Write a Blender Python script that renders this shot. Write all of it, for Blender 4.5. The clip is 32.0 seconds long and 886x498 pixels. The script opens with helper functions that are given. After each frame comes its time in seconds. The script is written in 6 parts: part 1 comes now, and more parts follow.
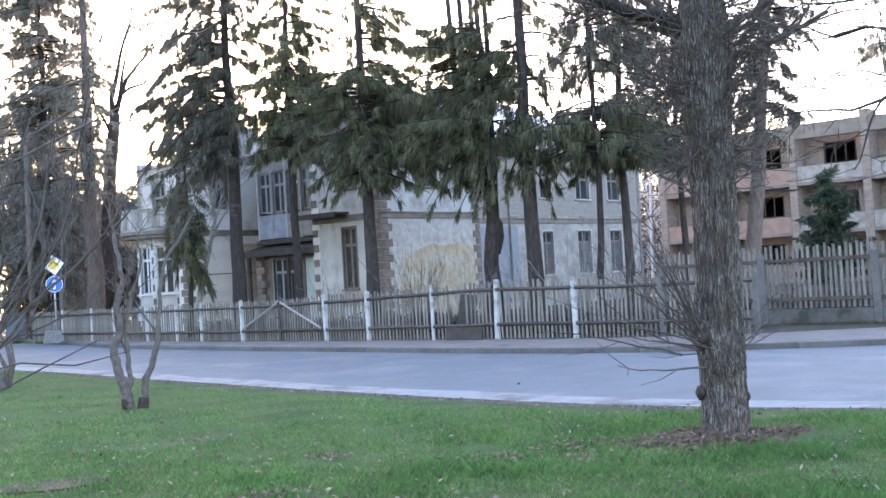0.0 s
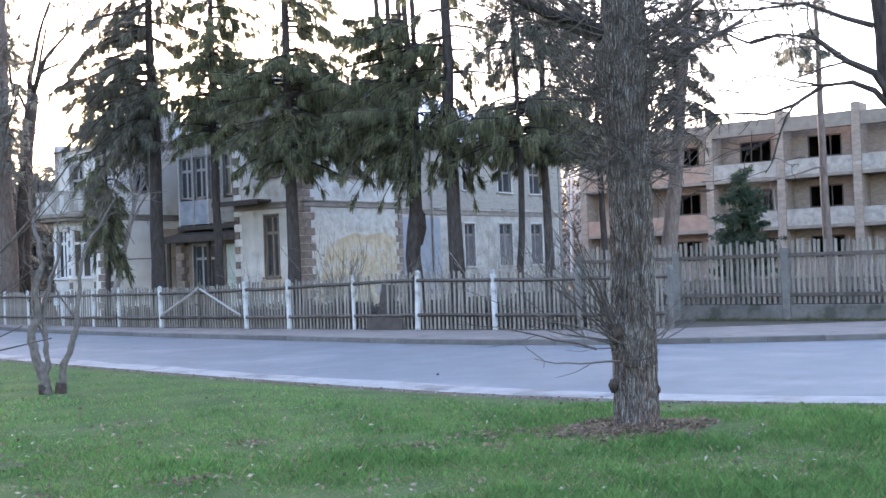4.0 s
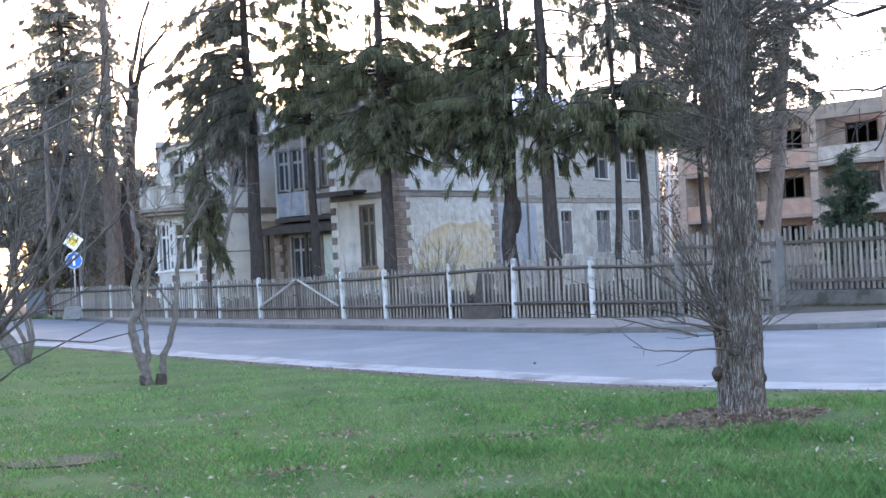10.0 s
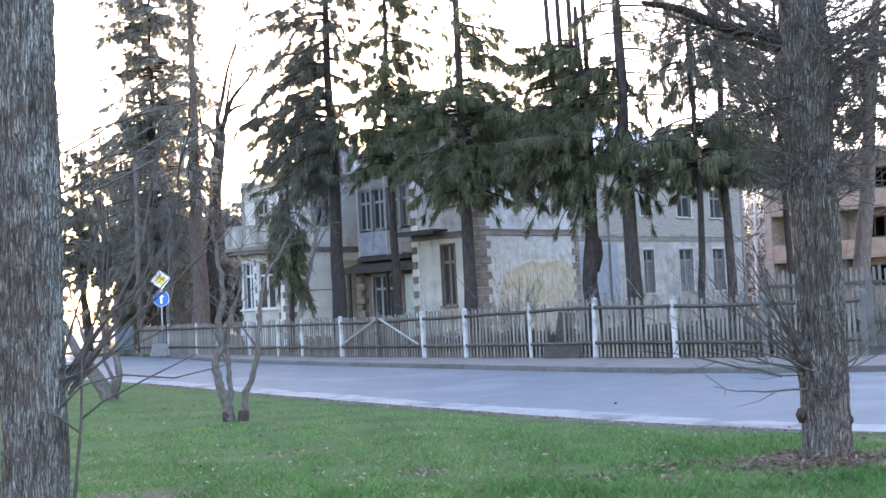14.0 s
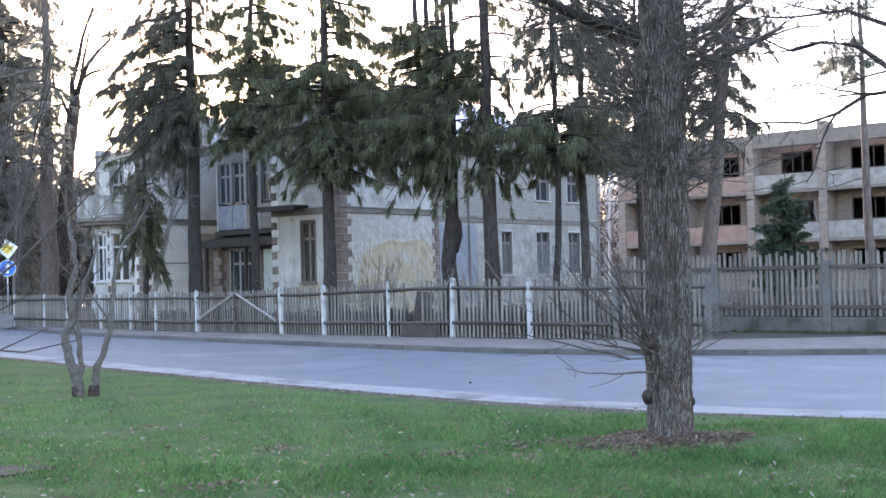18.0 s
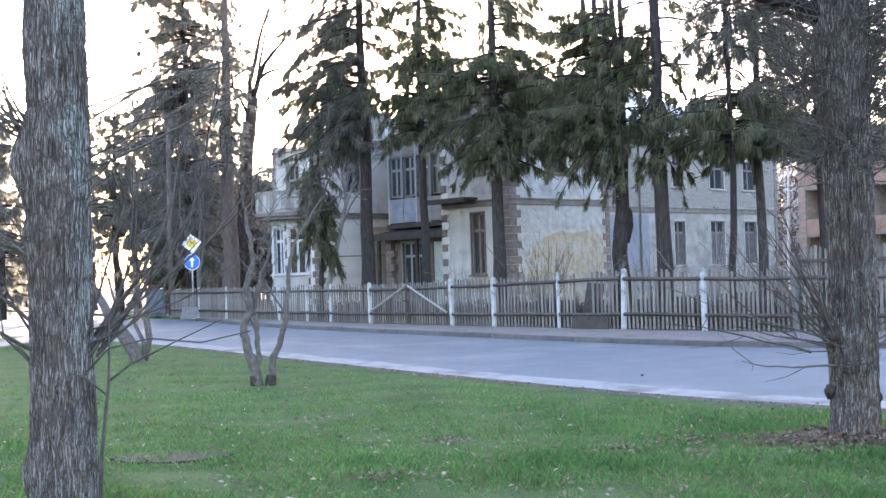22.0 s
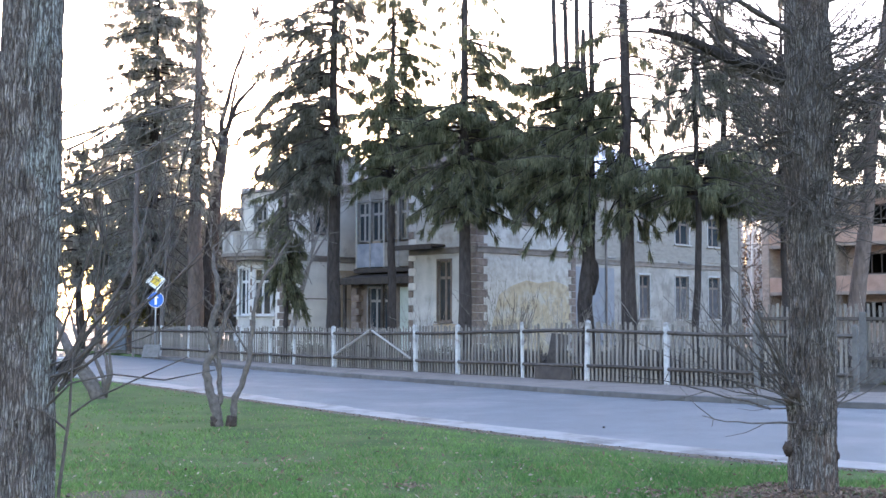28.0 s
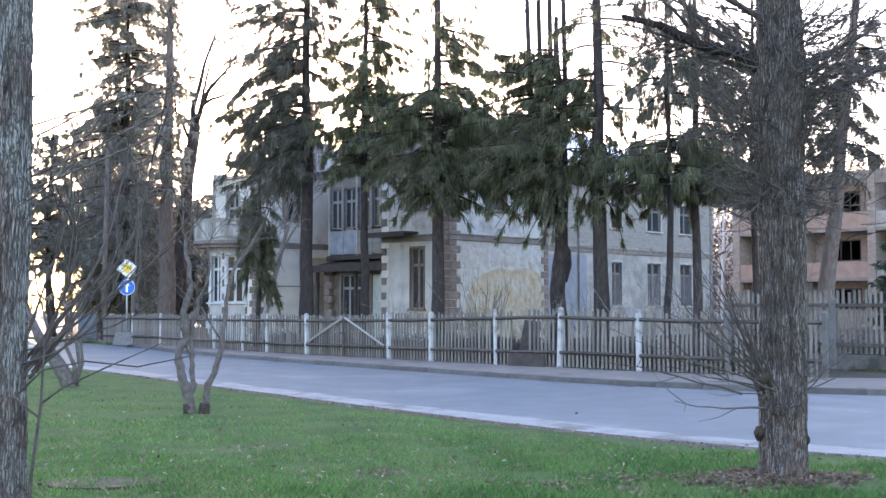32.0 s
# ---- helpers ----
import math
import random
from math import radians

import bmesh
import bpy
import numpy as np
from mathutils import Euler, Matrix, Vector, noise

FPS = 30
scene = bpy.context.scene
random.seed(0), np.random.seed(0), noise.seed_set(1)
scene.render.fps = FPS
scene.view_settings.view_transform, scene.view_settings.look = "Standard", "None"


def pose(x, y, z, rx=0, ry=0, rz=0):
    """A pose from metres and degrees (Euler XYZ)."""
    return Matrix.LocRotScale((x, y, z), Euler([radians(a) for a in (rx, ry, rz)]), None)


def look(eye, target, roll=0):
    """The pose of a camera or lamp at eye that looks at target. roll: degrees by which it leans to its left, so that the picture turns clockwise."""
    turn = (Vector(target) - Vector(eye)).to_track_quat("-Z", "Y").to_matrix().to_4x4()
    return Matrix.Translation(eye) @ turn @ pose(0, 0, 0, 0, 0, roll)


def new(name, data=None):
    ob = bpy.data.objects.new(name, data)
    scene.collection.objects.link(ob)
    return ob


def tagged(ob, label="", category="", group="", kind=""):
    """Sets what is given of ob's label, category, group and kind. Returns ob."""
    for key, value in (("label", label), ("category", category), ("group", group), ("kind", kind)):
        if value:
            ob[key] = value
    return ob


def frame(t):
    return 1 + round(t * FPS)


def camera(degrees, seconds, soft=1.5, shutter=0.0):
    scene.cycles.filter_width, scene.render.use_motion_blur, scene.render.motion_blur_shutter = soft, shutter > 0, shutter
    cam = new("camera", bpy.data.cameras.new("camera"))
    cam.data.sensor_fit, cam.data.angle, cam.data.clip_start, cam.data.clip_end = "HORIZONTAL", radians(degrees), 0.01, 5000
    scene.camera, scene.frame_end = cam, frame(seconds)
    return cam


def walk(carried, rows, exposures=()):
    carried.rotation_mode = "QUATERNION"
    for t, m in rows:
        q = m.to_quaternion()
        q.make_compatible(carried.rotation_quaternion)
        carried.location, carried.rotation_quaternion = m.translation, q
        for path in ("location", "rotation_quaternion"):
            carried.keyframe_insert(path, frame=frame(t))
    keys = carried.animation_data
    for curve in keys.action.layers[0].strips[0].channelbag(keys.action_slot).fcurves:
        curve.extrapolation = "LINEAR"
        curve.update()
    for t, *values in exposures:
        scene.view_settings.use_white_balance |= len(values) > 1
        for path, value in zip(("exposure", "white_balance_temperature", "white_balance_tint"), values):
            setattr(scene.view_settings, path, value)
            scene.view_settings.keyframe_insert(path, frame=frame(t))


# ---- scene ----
# The camera: a hand-held pan from one standing place, eye 1.65 m over the lawn.
EXPOSURES = [(0.0, 3.66, 5780, 30), (2.0, 3.62, 5780, 30), (7.0, 3.60, 5780, 30), (10.0, 3.68, 5780, 30), (14.5, 3.66, 5780, 30), (17.0, 3.52, 5780, 30), (19.0, 3.52, 5780, 30), (22.0, 3.66, 5780, 30), (25.0, 3.62, 5780, 30), (30.0, 3.52, 5780, 30), (32.0, 3.53, 5780, 30)]
cam = camera(42.81, 32.0)
PATH = [
    (0, -0.075, -0.010, 1.645, -6.599, 1.500, -3.276),
    (0.5, -0.084, -0.032, 1.645, -7.064, 2.310, -2.450),
    (1, -0.080, -0.068, 1.646, -7.535, 2.066, -3.191),
    (1.5, -0.074, -0.063, 1.648, -7.871, 1.764, -3.516),
    (2, -0.095, -0.099, 1.651, -8.349, 1.477, -3.478),
    (2.5, -0.089, -0.093, 1.660, -8.693, 0.953, -3.272),
    (3, -0.099, -0.111, 1.657, -9.072, 0.632, -2.857),
    (3.5, -0.106, -0.163, 1.669, -9.787, 0.698, -2.064),
    (4, -0.121, -0.227, 1.674, -10.543, 0.795, -2.120),
    (4.5, -0.142, -0.241, 1.677, -10.888, 0.919, -2.866),
    (6.5, -0.125, -0.222, 1.678, -10.134, 2.109, -5.920),
    (7, -0.111, -0.209, 1.672, -9.814, 2.006, -7.288),
    (7.5, -0.109, -0.191, 1.673, -9.590, 1.642, -7.122),
    (8, -0.122, -0.155, 1.666, -8.954, 1.448, -6.488),
    (8.5, -0.100, -0.128, 1.662, -8.274, 1.198, -5.766),
    (9, -0.071, -0.071, 1.658, -7.279, 0.969, -5.408),
    (9.5, -0.059, -0.030, 1.655, -6.455, 0.601, -3.903),
    (10, -0.056, 0.003, 1.652, -5.625, 0.456, -2.922),
    (10.5, -0.066, 0.031, 1.656, -4.111, 0.497, -2.121),
    (11, -0.053, 0.023, 1.651, -2.208, 0.681, -1.969),
    (11.5, -0.066, -0.023, 1.644, -1.083, 1.011, -1.859),
    (12, -0.048, -0.055, 1.635, -0.044, 1.188, -2.065),
    (12.5, -0.020, -0.062, 1.641, 0.451, 1.231, -2.661),
    (13, -0.022, -0.069, 1.639, -0.091, 1.594, -2.710),
    (13.5, -0.023, -0.048, 1.643, -1.020, 2.109, -2.574),
    (14, -0.022, -0.034, 1.640, -1.593, 2.646, -2.805),
    (14.5, -0.021, -0.041, 1.647, -1.783, 2.633, -2.856),
    (16.5, -0.028, -0.098, 1.648, -3.744, 3.152, -1.970),
    (17, -0.041, -0.103, 1.644, -5.828, 2.209, -2.139),
    (17.5, -0.051, -0.114, 1.653, -7.281, 1.396, -1.500),
    (18, -0.041, -0.111, 1.661, -8.637, 1.254, -1.432),
    (18.5, -0.038, -0.140, 1.661, -9.726, 1.119, -1.262),
    (19, -0.042, -0.126, 1.671, -10.164, 0.945, -1.456),
    (19.5, -0.041, -0.104, 1.664, -9.304, 0.617, -2.016),
    (20, -0.081, -0.070, 1.664, -7.376, 0.318, -2.036),
    (20.5, -0.041, 0.013, 1.642, -5.032, 0.334, -2.188),
    (21, -0.023, 0.014, 1.645, -3.167, 0.315, -2.217),
    (21.5, -0.019, 0.019, 1.647, -1.471, 0.560, -1.850),
    (22, 0.000, 0.000, 1.650, 0.000, 1.080, -1.804),
    (22.5, -0.003, -0.012, 1.650, 1.286, 1.506, -2.184),
    (23, 0.018, -0.042, 1.643, 1.953, 1.867, -2.334),
    (23.5, 0.030, -0.033, 1.641, 1.886, 1.620, -2.533),
    (24, 0.030, -0.001, 1.640, 1.038, 1.041, -2.934),
    (24.5, 0.023, 0.018, 1.640, 0.705, 0.657, -3.269),
    (25, 0.022, 0.029, 1.642, 0.880, 0.373, -3.519),
    (25.5, 0.021, 0.023, 1.642, 0.971, 0.226, -3.279),
    (26, 0.011, -0.002, 1.645, 0.408, 1.148, -1.928),
    (26.5, 0.001, -0.038, 1.649, -0.586, 2.930, -0.716),
    (28.5, -0.015, -0.062, 1.644, -1.906, 3.421, 0.179),
    (29, -0.016, -0.039, 1.646, -1.904, 2.850, 0.526),
    (29.5, -0.012, -0.030, 1.641, -2.109, 2.600, -0.113),
    (30, -0.014, -0.040, 1.638, -2.302, 2.189, 0.067),
    (30.5, -0.022, -0.035, 1.639, -2.697, 2.040, 0.437),
    (31, -0.029, -0.050, 1.636, -3.094, 2.311, 0.406),
    (31.5, -0.027, -0.065, 1.635, -3.168, 2.705, 0.246),
    (32, -0.025, -0.061, 1.635, -3.130, 2.779, -0.000),
]


def eye_pose(x, y, z, yaw, pitch, roll):
    return pose(x, y, z, 0, 0, yaw) @ pose(0, 0, 0, 90 + pitch) @ pose(0, 0, 0, 0, 0, roll)


walk(cam, [(t, eye_pose(x, y, z, yaw, pitch, roll)) for t, x, y, z, yaw, pitch, roll in PATH], EXPOSURES)

# World, sun and light: a clear evening, the low sun behind the house.
SUN_EL, SUN_AZ = radians(6.0), radians(-9.1)  # azimuth from +y, clockwise
sky_world = bpy.data.worlds.new("sky")
scene.world = sky_world
sky_world.use_nodes = True
wn = sky_world.node_tree
sky = wn.nodes.new("ShaderNodeTexSky")
sky.sky_type, sky.sun_disc = "NISHITA", False
sky.sun_elevation, sky.sun_rotation = SUN_EL, SUN_AZ
sky.air_density, sky.dust_density, sky.ozone_density = 1.0, 1.6, 1.0
wn.nodes["Background"].inputs["Strength"].default_value = 0.15
# the low sun's own disc, drawn wider to stand in for its glare
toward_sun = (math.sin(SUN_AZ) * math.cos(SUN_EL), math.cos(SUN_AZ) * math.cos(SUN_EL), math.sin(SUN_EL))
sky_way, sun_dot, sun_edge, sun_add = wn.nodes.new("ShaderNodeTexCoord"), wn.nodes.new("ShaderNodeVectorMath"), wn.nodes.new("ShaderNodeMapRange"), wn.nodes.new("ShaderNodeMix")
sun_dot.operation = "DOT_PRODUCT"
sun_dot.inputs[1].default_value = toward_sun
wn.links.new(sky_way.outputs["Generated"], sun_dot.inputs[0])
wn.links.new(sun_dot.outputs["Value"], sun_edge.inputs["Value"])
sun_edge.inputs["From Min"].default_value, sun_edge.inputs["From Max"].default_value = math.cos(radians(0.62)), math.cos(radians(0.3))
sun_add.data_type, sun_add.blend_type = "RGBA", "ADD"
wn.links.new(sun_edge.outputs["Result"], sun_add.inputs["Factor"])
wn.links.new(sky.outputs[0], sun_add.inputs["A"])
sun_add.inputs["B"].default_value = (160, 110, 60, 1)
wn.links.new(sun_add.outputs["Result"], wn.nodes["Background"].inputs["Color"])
sun = new("sun", bpy.data.lights.new("sun", "SUN"))
sun.data.energy, sun.data.angle, sun.data.color = 3.0, radians(0.6), (1.0, 0.83, 0.62)
sun.matrix_world = look((0, 0, 50), (-math.sin(SUN_AZ), -math.cos(SUN_AZ), 50 - math.tan(SUN_EL)))


# ---- materials ----
def material(name, c1, c2, rough=0.8, scale=6.0, bump=0.2, fine=60.0, stretch=(1, 1, 1), metal=0.0, spec=0.4, stain=None, stain_scale=0.6,
             stain_low=0.5, per_object=0.0, per_island=0.0, contrast=0.25):
    m = bpy.data.materials.new(name)
    m.use_nodes = True
    nt = m.node_tree
    n, link = nt.nodes, nt.links.new
    b = n["Principled BSDF"]
    b.inputs["Roughness"].default_value, b.inputs["Metallic"].default_value = rough, metal
    b.inputs["Specular IOR Level"].default_value = spec
    tc, mp = n.new("ShaderNodeTexCoord"), n.new("ShaderNodeMapping")
    mp.inputs["Scale"].default_value = stretch
    link(tc.outputs["Object"], mp.inputs["Vector"])
    n1, n2 = n.new("ShaderNodeTexNoise"), n.new("ShaderNodeTexNoise")
    for q, s, d in ((n1, scale, 5), (n2, fine, 3)):
        q.inputs["Scale"].default_value, q.inputs["Detail"].default_value = s, d
        link(mp.outputs["Vector"], q.inputs["Vector"])
    add = n.new("ShaderNodeMath")
    add.operation = "MULTIPLY_ADD"
    add.inputs[1].default_value = 0.45
    link(n2.outputs["Fac"], add.inputs[0])
    link(n1.outputs["Fac"], add.inputs[2])
    ramp = n.new("ShaderNodeValToRGB")
    ramp.color_ramp.elements[0].position, ramp.color_ramp.elements[1].position = 0.72 - contrast, 0.72 + contrast
    ramp.color_ramp.elements[0].color, ramp.color_ramp.elements[1].color = (*c1, 1), (*c2, 1)
    link(add.outputs[0], ramp.inputs["Fac"])
    colour = ramp.outputs["Color"]
    if stain:
        n3 = n.new("ShaderNodeTexNoise")
        n3.inputs["Scale"].default_value, n3.inputs["Detail"].default_value = stain_scale, 7
        n3.inputs["Roughness"].default_value = 0.65
        link(mp.outputs["Vector"], n3.inputs["Vector"])
        r3 = n.new("ShaderNodeValToRGB")
        r3.color_ramp.elements[0].position, r3.color_ramp.elements[1].position = stain_low, stain_low + 0.12
        link(n3.outputs["Fac"], r3.inputs["Fac"])
        mix = n.new("ShaderNodeMix")
        mix.data_type = "RGBA"
        link(r3.outputs["Color"], mix.inputs["Factor"])
        link(colour, mix.inputs["A"])
        mix.inputs["B"].default_value = (*stain, 1)
        colour = mix.outputs["Result"]
    if per_object or per_island:
        if per_object:
            rnd = n.new("ShaderNodeObjectInfo").outputs["Random"]
        else:
            rnd = n.new("ShaderNodeNewGeometry").outputs["Random Per Island"]
        amount = per_object or per_island
        mr = n.new("ShaderNodeMapRange")
        mr.inputs["To Min"].default_value, mr.inputs["To Max"].default_value = 1 - amount, 1 + amount
        link(rnd, mr.inputs["Value"])
        hsv = n.new("ShaderNodeHueSaturation")
        link(mr.outputs["Result"], hsv.inputs["Value"])
        link(colour, hsv.inputs["Color"])
        colour = hsv.outputs["Color"]
    link(colour, b.inputs["Base Color"])
    if bump:
        bp = n.new("ShaderNodeBump")
        bp.inputs["Strength"].default_value, bp.inputs["Distance"].default_value = bump, 0.03
        link(add.outputs[0], bp.inputs["Height"])
        link(bp.outputs["Normal"], b.inputs["Normal"])
    return m


def leafy(name, c1, c2, scale=3.0, through_light=0.25, amount=0.35, spec=0.2):
    m = material(name, c1, c2, rough=0.7, scale=scale, bump=0, spec=spec, per_island=amount)
    b = m.node_tree.nodes["Principled BSDF"]
    if through_light:
        nt = m.node_tree
        tr, mx = nt.nodes.new("ShaderNodeBsdfTranslucent"), nt.nodes.new("ShaderNodeMixShader")
        nt.links.new(b.inputs["Base Color"].links[0].from_socket, tr.inputs["Color"])
        mx.inputs["Fac"].default_value = through_light
        nt.links.new(b.outputs[0], mx.inputs[1])
        nt.links.new(tr.outputs[0], mx.inputs[2])
        nt.links.new(mx.outputs[0], nt.nodes["Material Output"].inputs["Surface"])
    return m


def plated_bark(name, crack, plate, flake, relief, lichen_side=None):
    """Old bark: upright plates parted by dark cracks, paler where they flake."""
    m = material(name, plate, flake, rough=0.95, scale=16, fine=90, stretch=(1.6, 1.6, 0.5), bump=0, spec=0.15, contrast=0.2)
    nt = m.node_tree
    n, link = nt.nodes, nt.links.new
    b = n["Principled BSDF"]
    colour = b.inputs["Base Color"].links[0].from_socket
    tc, wob = n.new("ShaderNodeTexCoord"), n.new("ShaderNodeTexNoise")
    wob.inputs["Scale"].default_value, wob.inputs["Detail"].default_value = 6, 5
    link(tc.outputs["Object"], wob.inputs["Vector"])
    bend = n.new("ShaderNodeVectorMath")
    bend.operation = "MULTIPLY_ADD"
    bend.inputs[1].default_value = (0.05, 0.05, 0.3)
    link(wob.outputs["Color"], bend.inputs[0])
    link(tc.outputs["Object"], bend.inputs[2])
    height = None
    for size, low, high in (((52, 52, 3.4), 0.0, 0.26), ((120, 120, 11), 0.0, 0.22)):
        mp, vo, mr = n.new("ShaderNodeMapping"), n.new("ShaderNodeTexVoronoi"), n.new("ShaderNodeMapRange")
        mp.inputs["Scale"].default_value = size
        vo.feature = "DISTANCE_TO_EDGE"
        vo.inputs["Scale"].default_value = 1.0
        link(bend.outputs[0], mp.inputs["Vector"])
        link(mp.outputs[0], vo.inputs["Vector"])
        mr.inputs["From Min"].default_value, mr.inputs["From Max"].default_value = low, high
        mr.inputs["To Min"].default_value = 0.0 if height is None else 0.45
        link(vo.outputs["Distance"], mr.inputs["Value"])
        if height is None:
            height = mr.outputs[0]
        else:
            mul = n.new("ShaderNodeMath")
            mul.operation = "MULTIPLY"
            link(height, mul.inputs[0])
            link(mr.outputs[0], mul.inputs[1])
            height = mul.outputs[0]
    if lichen_side:
        dot, spots, ramp, mx = n.new("ShaderNodeVectorMath"), n.new("ShaderNodeTexNoise"), n.new("ShaderNodeMapRange"), n.new("ShaderNodeMix")
        dot.operation = "DOT_PRODUCT"
        dot.inputs[1].default_value = (*lichen_side, 0.02)
        link(tc.outputs["Object"], dot.inputs[0])
        spots.inputs["Scale"].default_value, spots.inputs["Detail"].default_value = 4.5, 8
        link(tc.outputs["Object"], spots.inputs["Vector"])
        add = n.new("ShaderNodeMath")
        add.operation = "MULTIPLY_ADD"
        add.inputs[1].default_value = 2.2
        link(dot.outputs["Value"], add.inputs[0])
        link(spots.outputs["Fac"], add.inputs[2])
        ramp.inputs["From Min"].default_value, ramp.inputs["From Max"].default_value = 0.72, 0.9
        ramp.inputs["To Max"].default_value = 0.8
        link(add.outputs[0], ramp.inputs["Value"])
        mx.data_type = "RGBA"
        link(ramp.outputs[0], mx.inputs["Factor"])
        link(colour, mx.inputs["A"])
        mx.inputs["B"].default_value = (0.5, 0.54, 0.525, 1)
        colour = mx.outputs["Result"]
    # broad reddish-brown weathering between the grey plates
    rust, rust_ramp, rust_mix = n.new("ShaderNodeTexNoise"), n.new("ShaderNodeMapRange"), n.new("ShaderNodeMix")
    rust.inputs["Scale"].default_value, rust.inputs["Detail"].default_value = 2.6, 6
    link(bend.outputs[0], rust.inputs["Vector"])
    rust_ramp.inputs["From Min"].default_value, rust_ramp.inputs["From Max"].default_value = 0.43, 0.62
    rust_ramp.inputs["To Max"].default_value = 0.7
    link(rust.outputs["Fac"], rust_ramp.inputs["Value"])
    rust_mix.data_type = "RGBA"
    link(rust_ramp.outputs[0], rust_mix.inputs["Factor"])
    link(colour, rust_mix.inputs["A"])
    rust_mix.inputs["B"].default_value = (0.175, 0.125, 0.102, 1)
    colour = rust_mix.outputs["Result"]
    mix = n.new("ShaderNodeMix")
    mix.data_type = "RGBA"
    link(height, mix.inputs["Factor"])
    mix.inputs["A"].default_value = (*crack, 1)
    link(colour, mix.inputs["B"])
    link(mix.outputs["Result"], b.inputs["Base Color"])
    bp = n.new("ShaderNodeBump")
    bp.inputs["Strength"].default_value, bp.inputs["Distance"].default_value = relief, 0.03
    link(height, bp.inputs["Height"])
    link(bp.outputs["Normal"], b.inputs["Normal"])
    return m


def pane_glass(name, tint=(0.02, 0.025, 0.03)):
    m = material(name, tint, tuple(min(1, 1.8 * c) for c in tint), rough=0.12, scale=1.2, bump=0.02, spec=0.35)
    return m


SOIL = material("soil_and_grass", (0.046, 0.078, 0.03), (0.092, 0.128, 0.05), rough=0.95, scale=1.2, fine=25, bump=0.4, spec=0.04, stain=(0.075, 0.078, 0.036), stain_scale=0.9, stain_low=0.6)
FOREST_SOIL = material("needle_litter", (0.03, 0.025, 0.016), (0.065, 0.05, 0.03), rough=0.95, scale=0.8, fine=12, bump=0.4)
VERGE_SOIL = material("roadside_soil", (0.062, 0.054, 0.046), (0.15, 0.13, 0.11), rough=0.95, spec=0.06, scale=4, fine=50, bump=0.6, stain=(0.06, 0.07, 0.03), stain_scale=3.5, stain_low=0.55)
ASPHALT = material("asphalt", (0.092, 0.104, 0.113), (0.135, 0.151, 0.164), rough=0.72, scale=1.3, fine=180, bump=0.25, stain=(0.164, 0.169, 0.178), stain_scale=0.35, stain_low=0.52, contrast=0.4)
BRACE = material("pale_new_wood", (0.2, 0.19, 0.175), (0.34, 0.325, 0.3), rough=0.85, scale=6, fine=40, stretch=(6, 6, 0.6), bump=0.3)
SAND = material("roadside_sand", (0.2, 0.197, 0.19), (0.3, 0.296, 0.288), rough=0.95, scale=3, fine=60, bump=0.4, stain=(0.13, 0.125, 0.12), stain_scale=0.9, stain_low=0.52)
FOOTPATH = material("old_footpath", (0.139, 0.116, 0.100), (0.232, 0.196, 0.169), rough=0.92, scale=1.6, fine=50, bump=0.4, stain=(0.0675, 0.06, 0.0375), stain_scale=0.8, stain_low=0.56)
KERB = material("kerb_concrete", (0.07, 0.067, 0.064), (0.12, 0.114, 0.108), rough=0.9, scale=5, fine=70, bump=0.3, per_object=0.15)
PICKET = material("weathered_picket", (0.082, 0.073, 0.062), (0.242, 0.220, 0.190), rough=0.85, scale=7, fine=40, stretch=(6, 6, 0.6), bump=0.35, per_object=0.3)
RAIL = material("weathered_rail", (0.04, 0.033, 0.028), (0.1, 0.085, 0.073), rough=0.85, scale=6, fine=40, bump=0.35, per_object=0.2)
WHITE_POST = material("whitewashed_post", (0.3, 0.3, 0.293), (0.49, 0.49, 0.48), rough=0.85, scale=5, fine=40, bump=0.3, stain=(0.15, 0.138, 0.125), stain_scale=2.4, stain_low=0.5)
GREY_POST = material("grey_concrete_post", (0.094, 0.090, 0.083), (0.174, 0.166, 0.155), rough=0.9, scale=6, fine=60, bump=0.35, per_object=0.15)
PLINTH = material("fence_plinth_concrete", (0.072, 0.068, 0.063), (0.154, 0.145, 0.133), rough=0.92, scale=3, fine=50, bump=0.35, stain=(0.05, 0.05, 0.04), stain_scale=1.5)
PLASTER = material("dirty_white_plaster", (0.34, 0.33, 0.31), (0.54, 0.525, 0.495), rough=0.92, scale=1.4, fine=28, bump=0.3, stain=(0.26, 0.235, 0.2), stain_scale=0.55, stain_low=0.56)
# stained house plaster, darkened: the wing's shade is put into the colour
PLASTER_WING = material("darkened_plaster", (0.216, 0.200, 0.180), (0.371, 0.345, 0.314), rough=0.92, scale=1.4, fine=28, bump=0.3, stain=(0.17, 0.16, 0.145), stain_scale=1.1, stain_low=0.55, contrast=0.18)
PLASTER_TAN = material("bare_tan_plaster", (0.3, 0.235, 0.17), (0.42, 0.34, 0.25), rough=0.92, scale=1.4, fine=28, bump=0.3, stain=(0.5, 0.47, 0.42), stain_scale=0.8, stain_low=0.6)
PLASTER_BLUE = material("pale_blue_plaster", (0.19, 0.2, 0.225), (0.26, 0.272, 0.3), rough=0.9, scale=1.4, fine=28, bump=0.25, stain=(0.225, 0.217, 0.21), stain_scale=0.6, stain_low=0.6)
RENDER_YELLOW = material("stained_pale_render", (0.33, 0.315, 0.285), (0.47, 0.455, 0.425), rough=0.92, scale=3.5, fine=22, bump=0.5, stain=(0.27, 0.25, 0.215), stain_scale=1.7, stain_low=0.56, contrast=0.16)
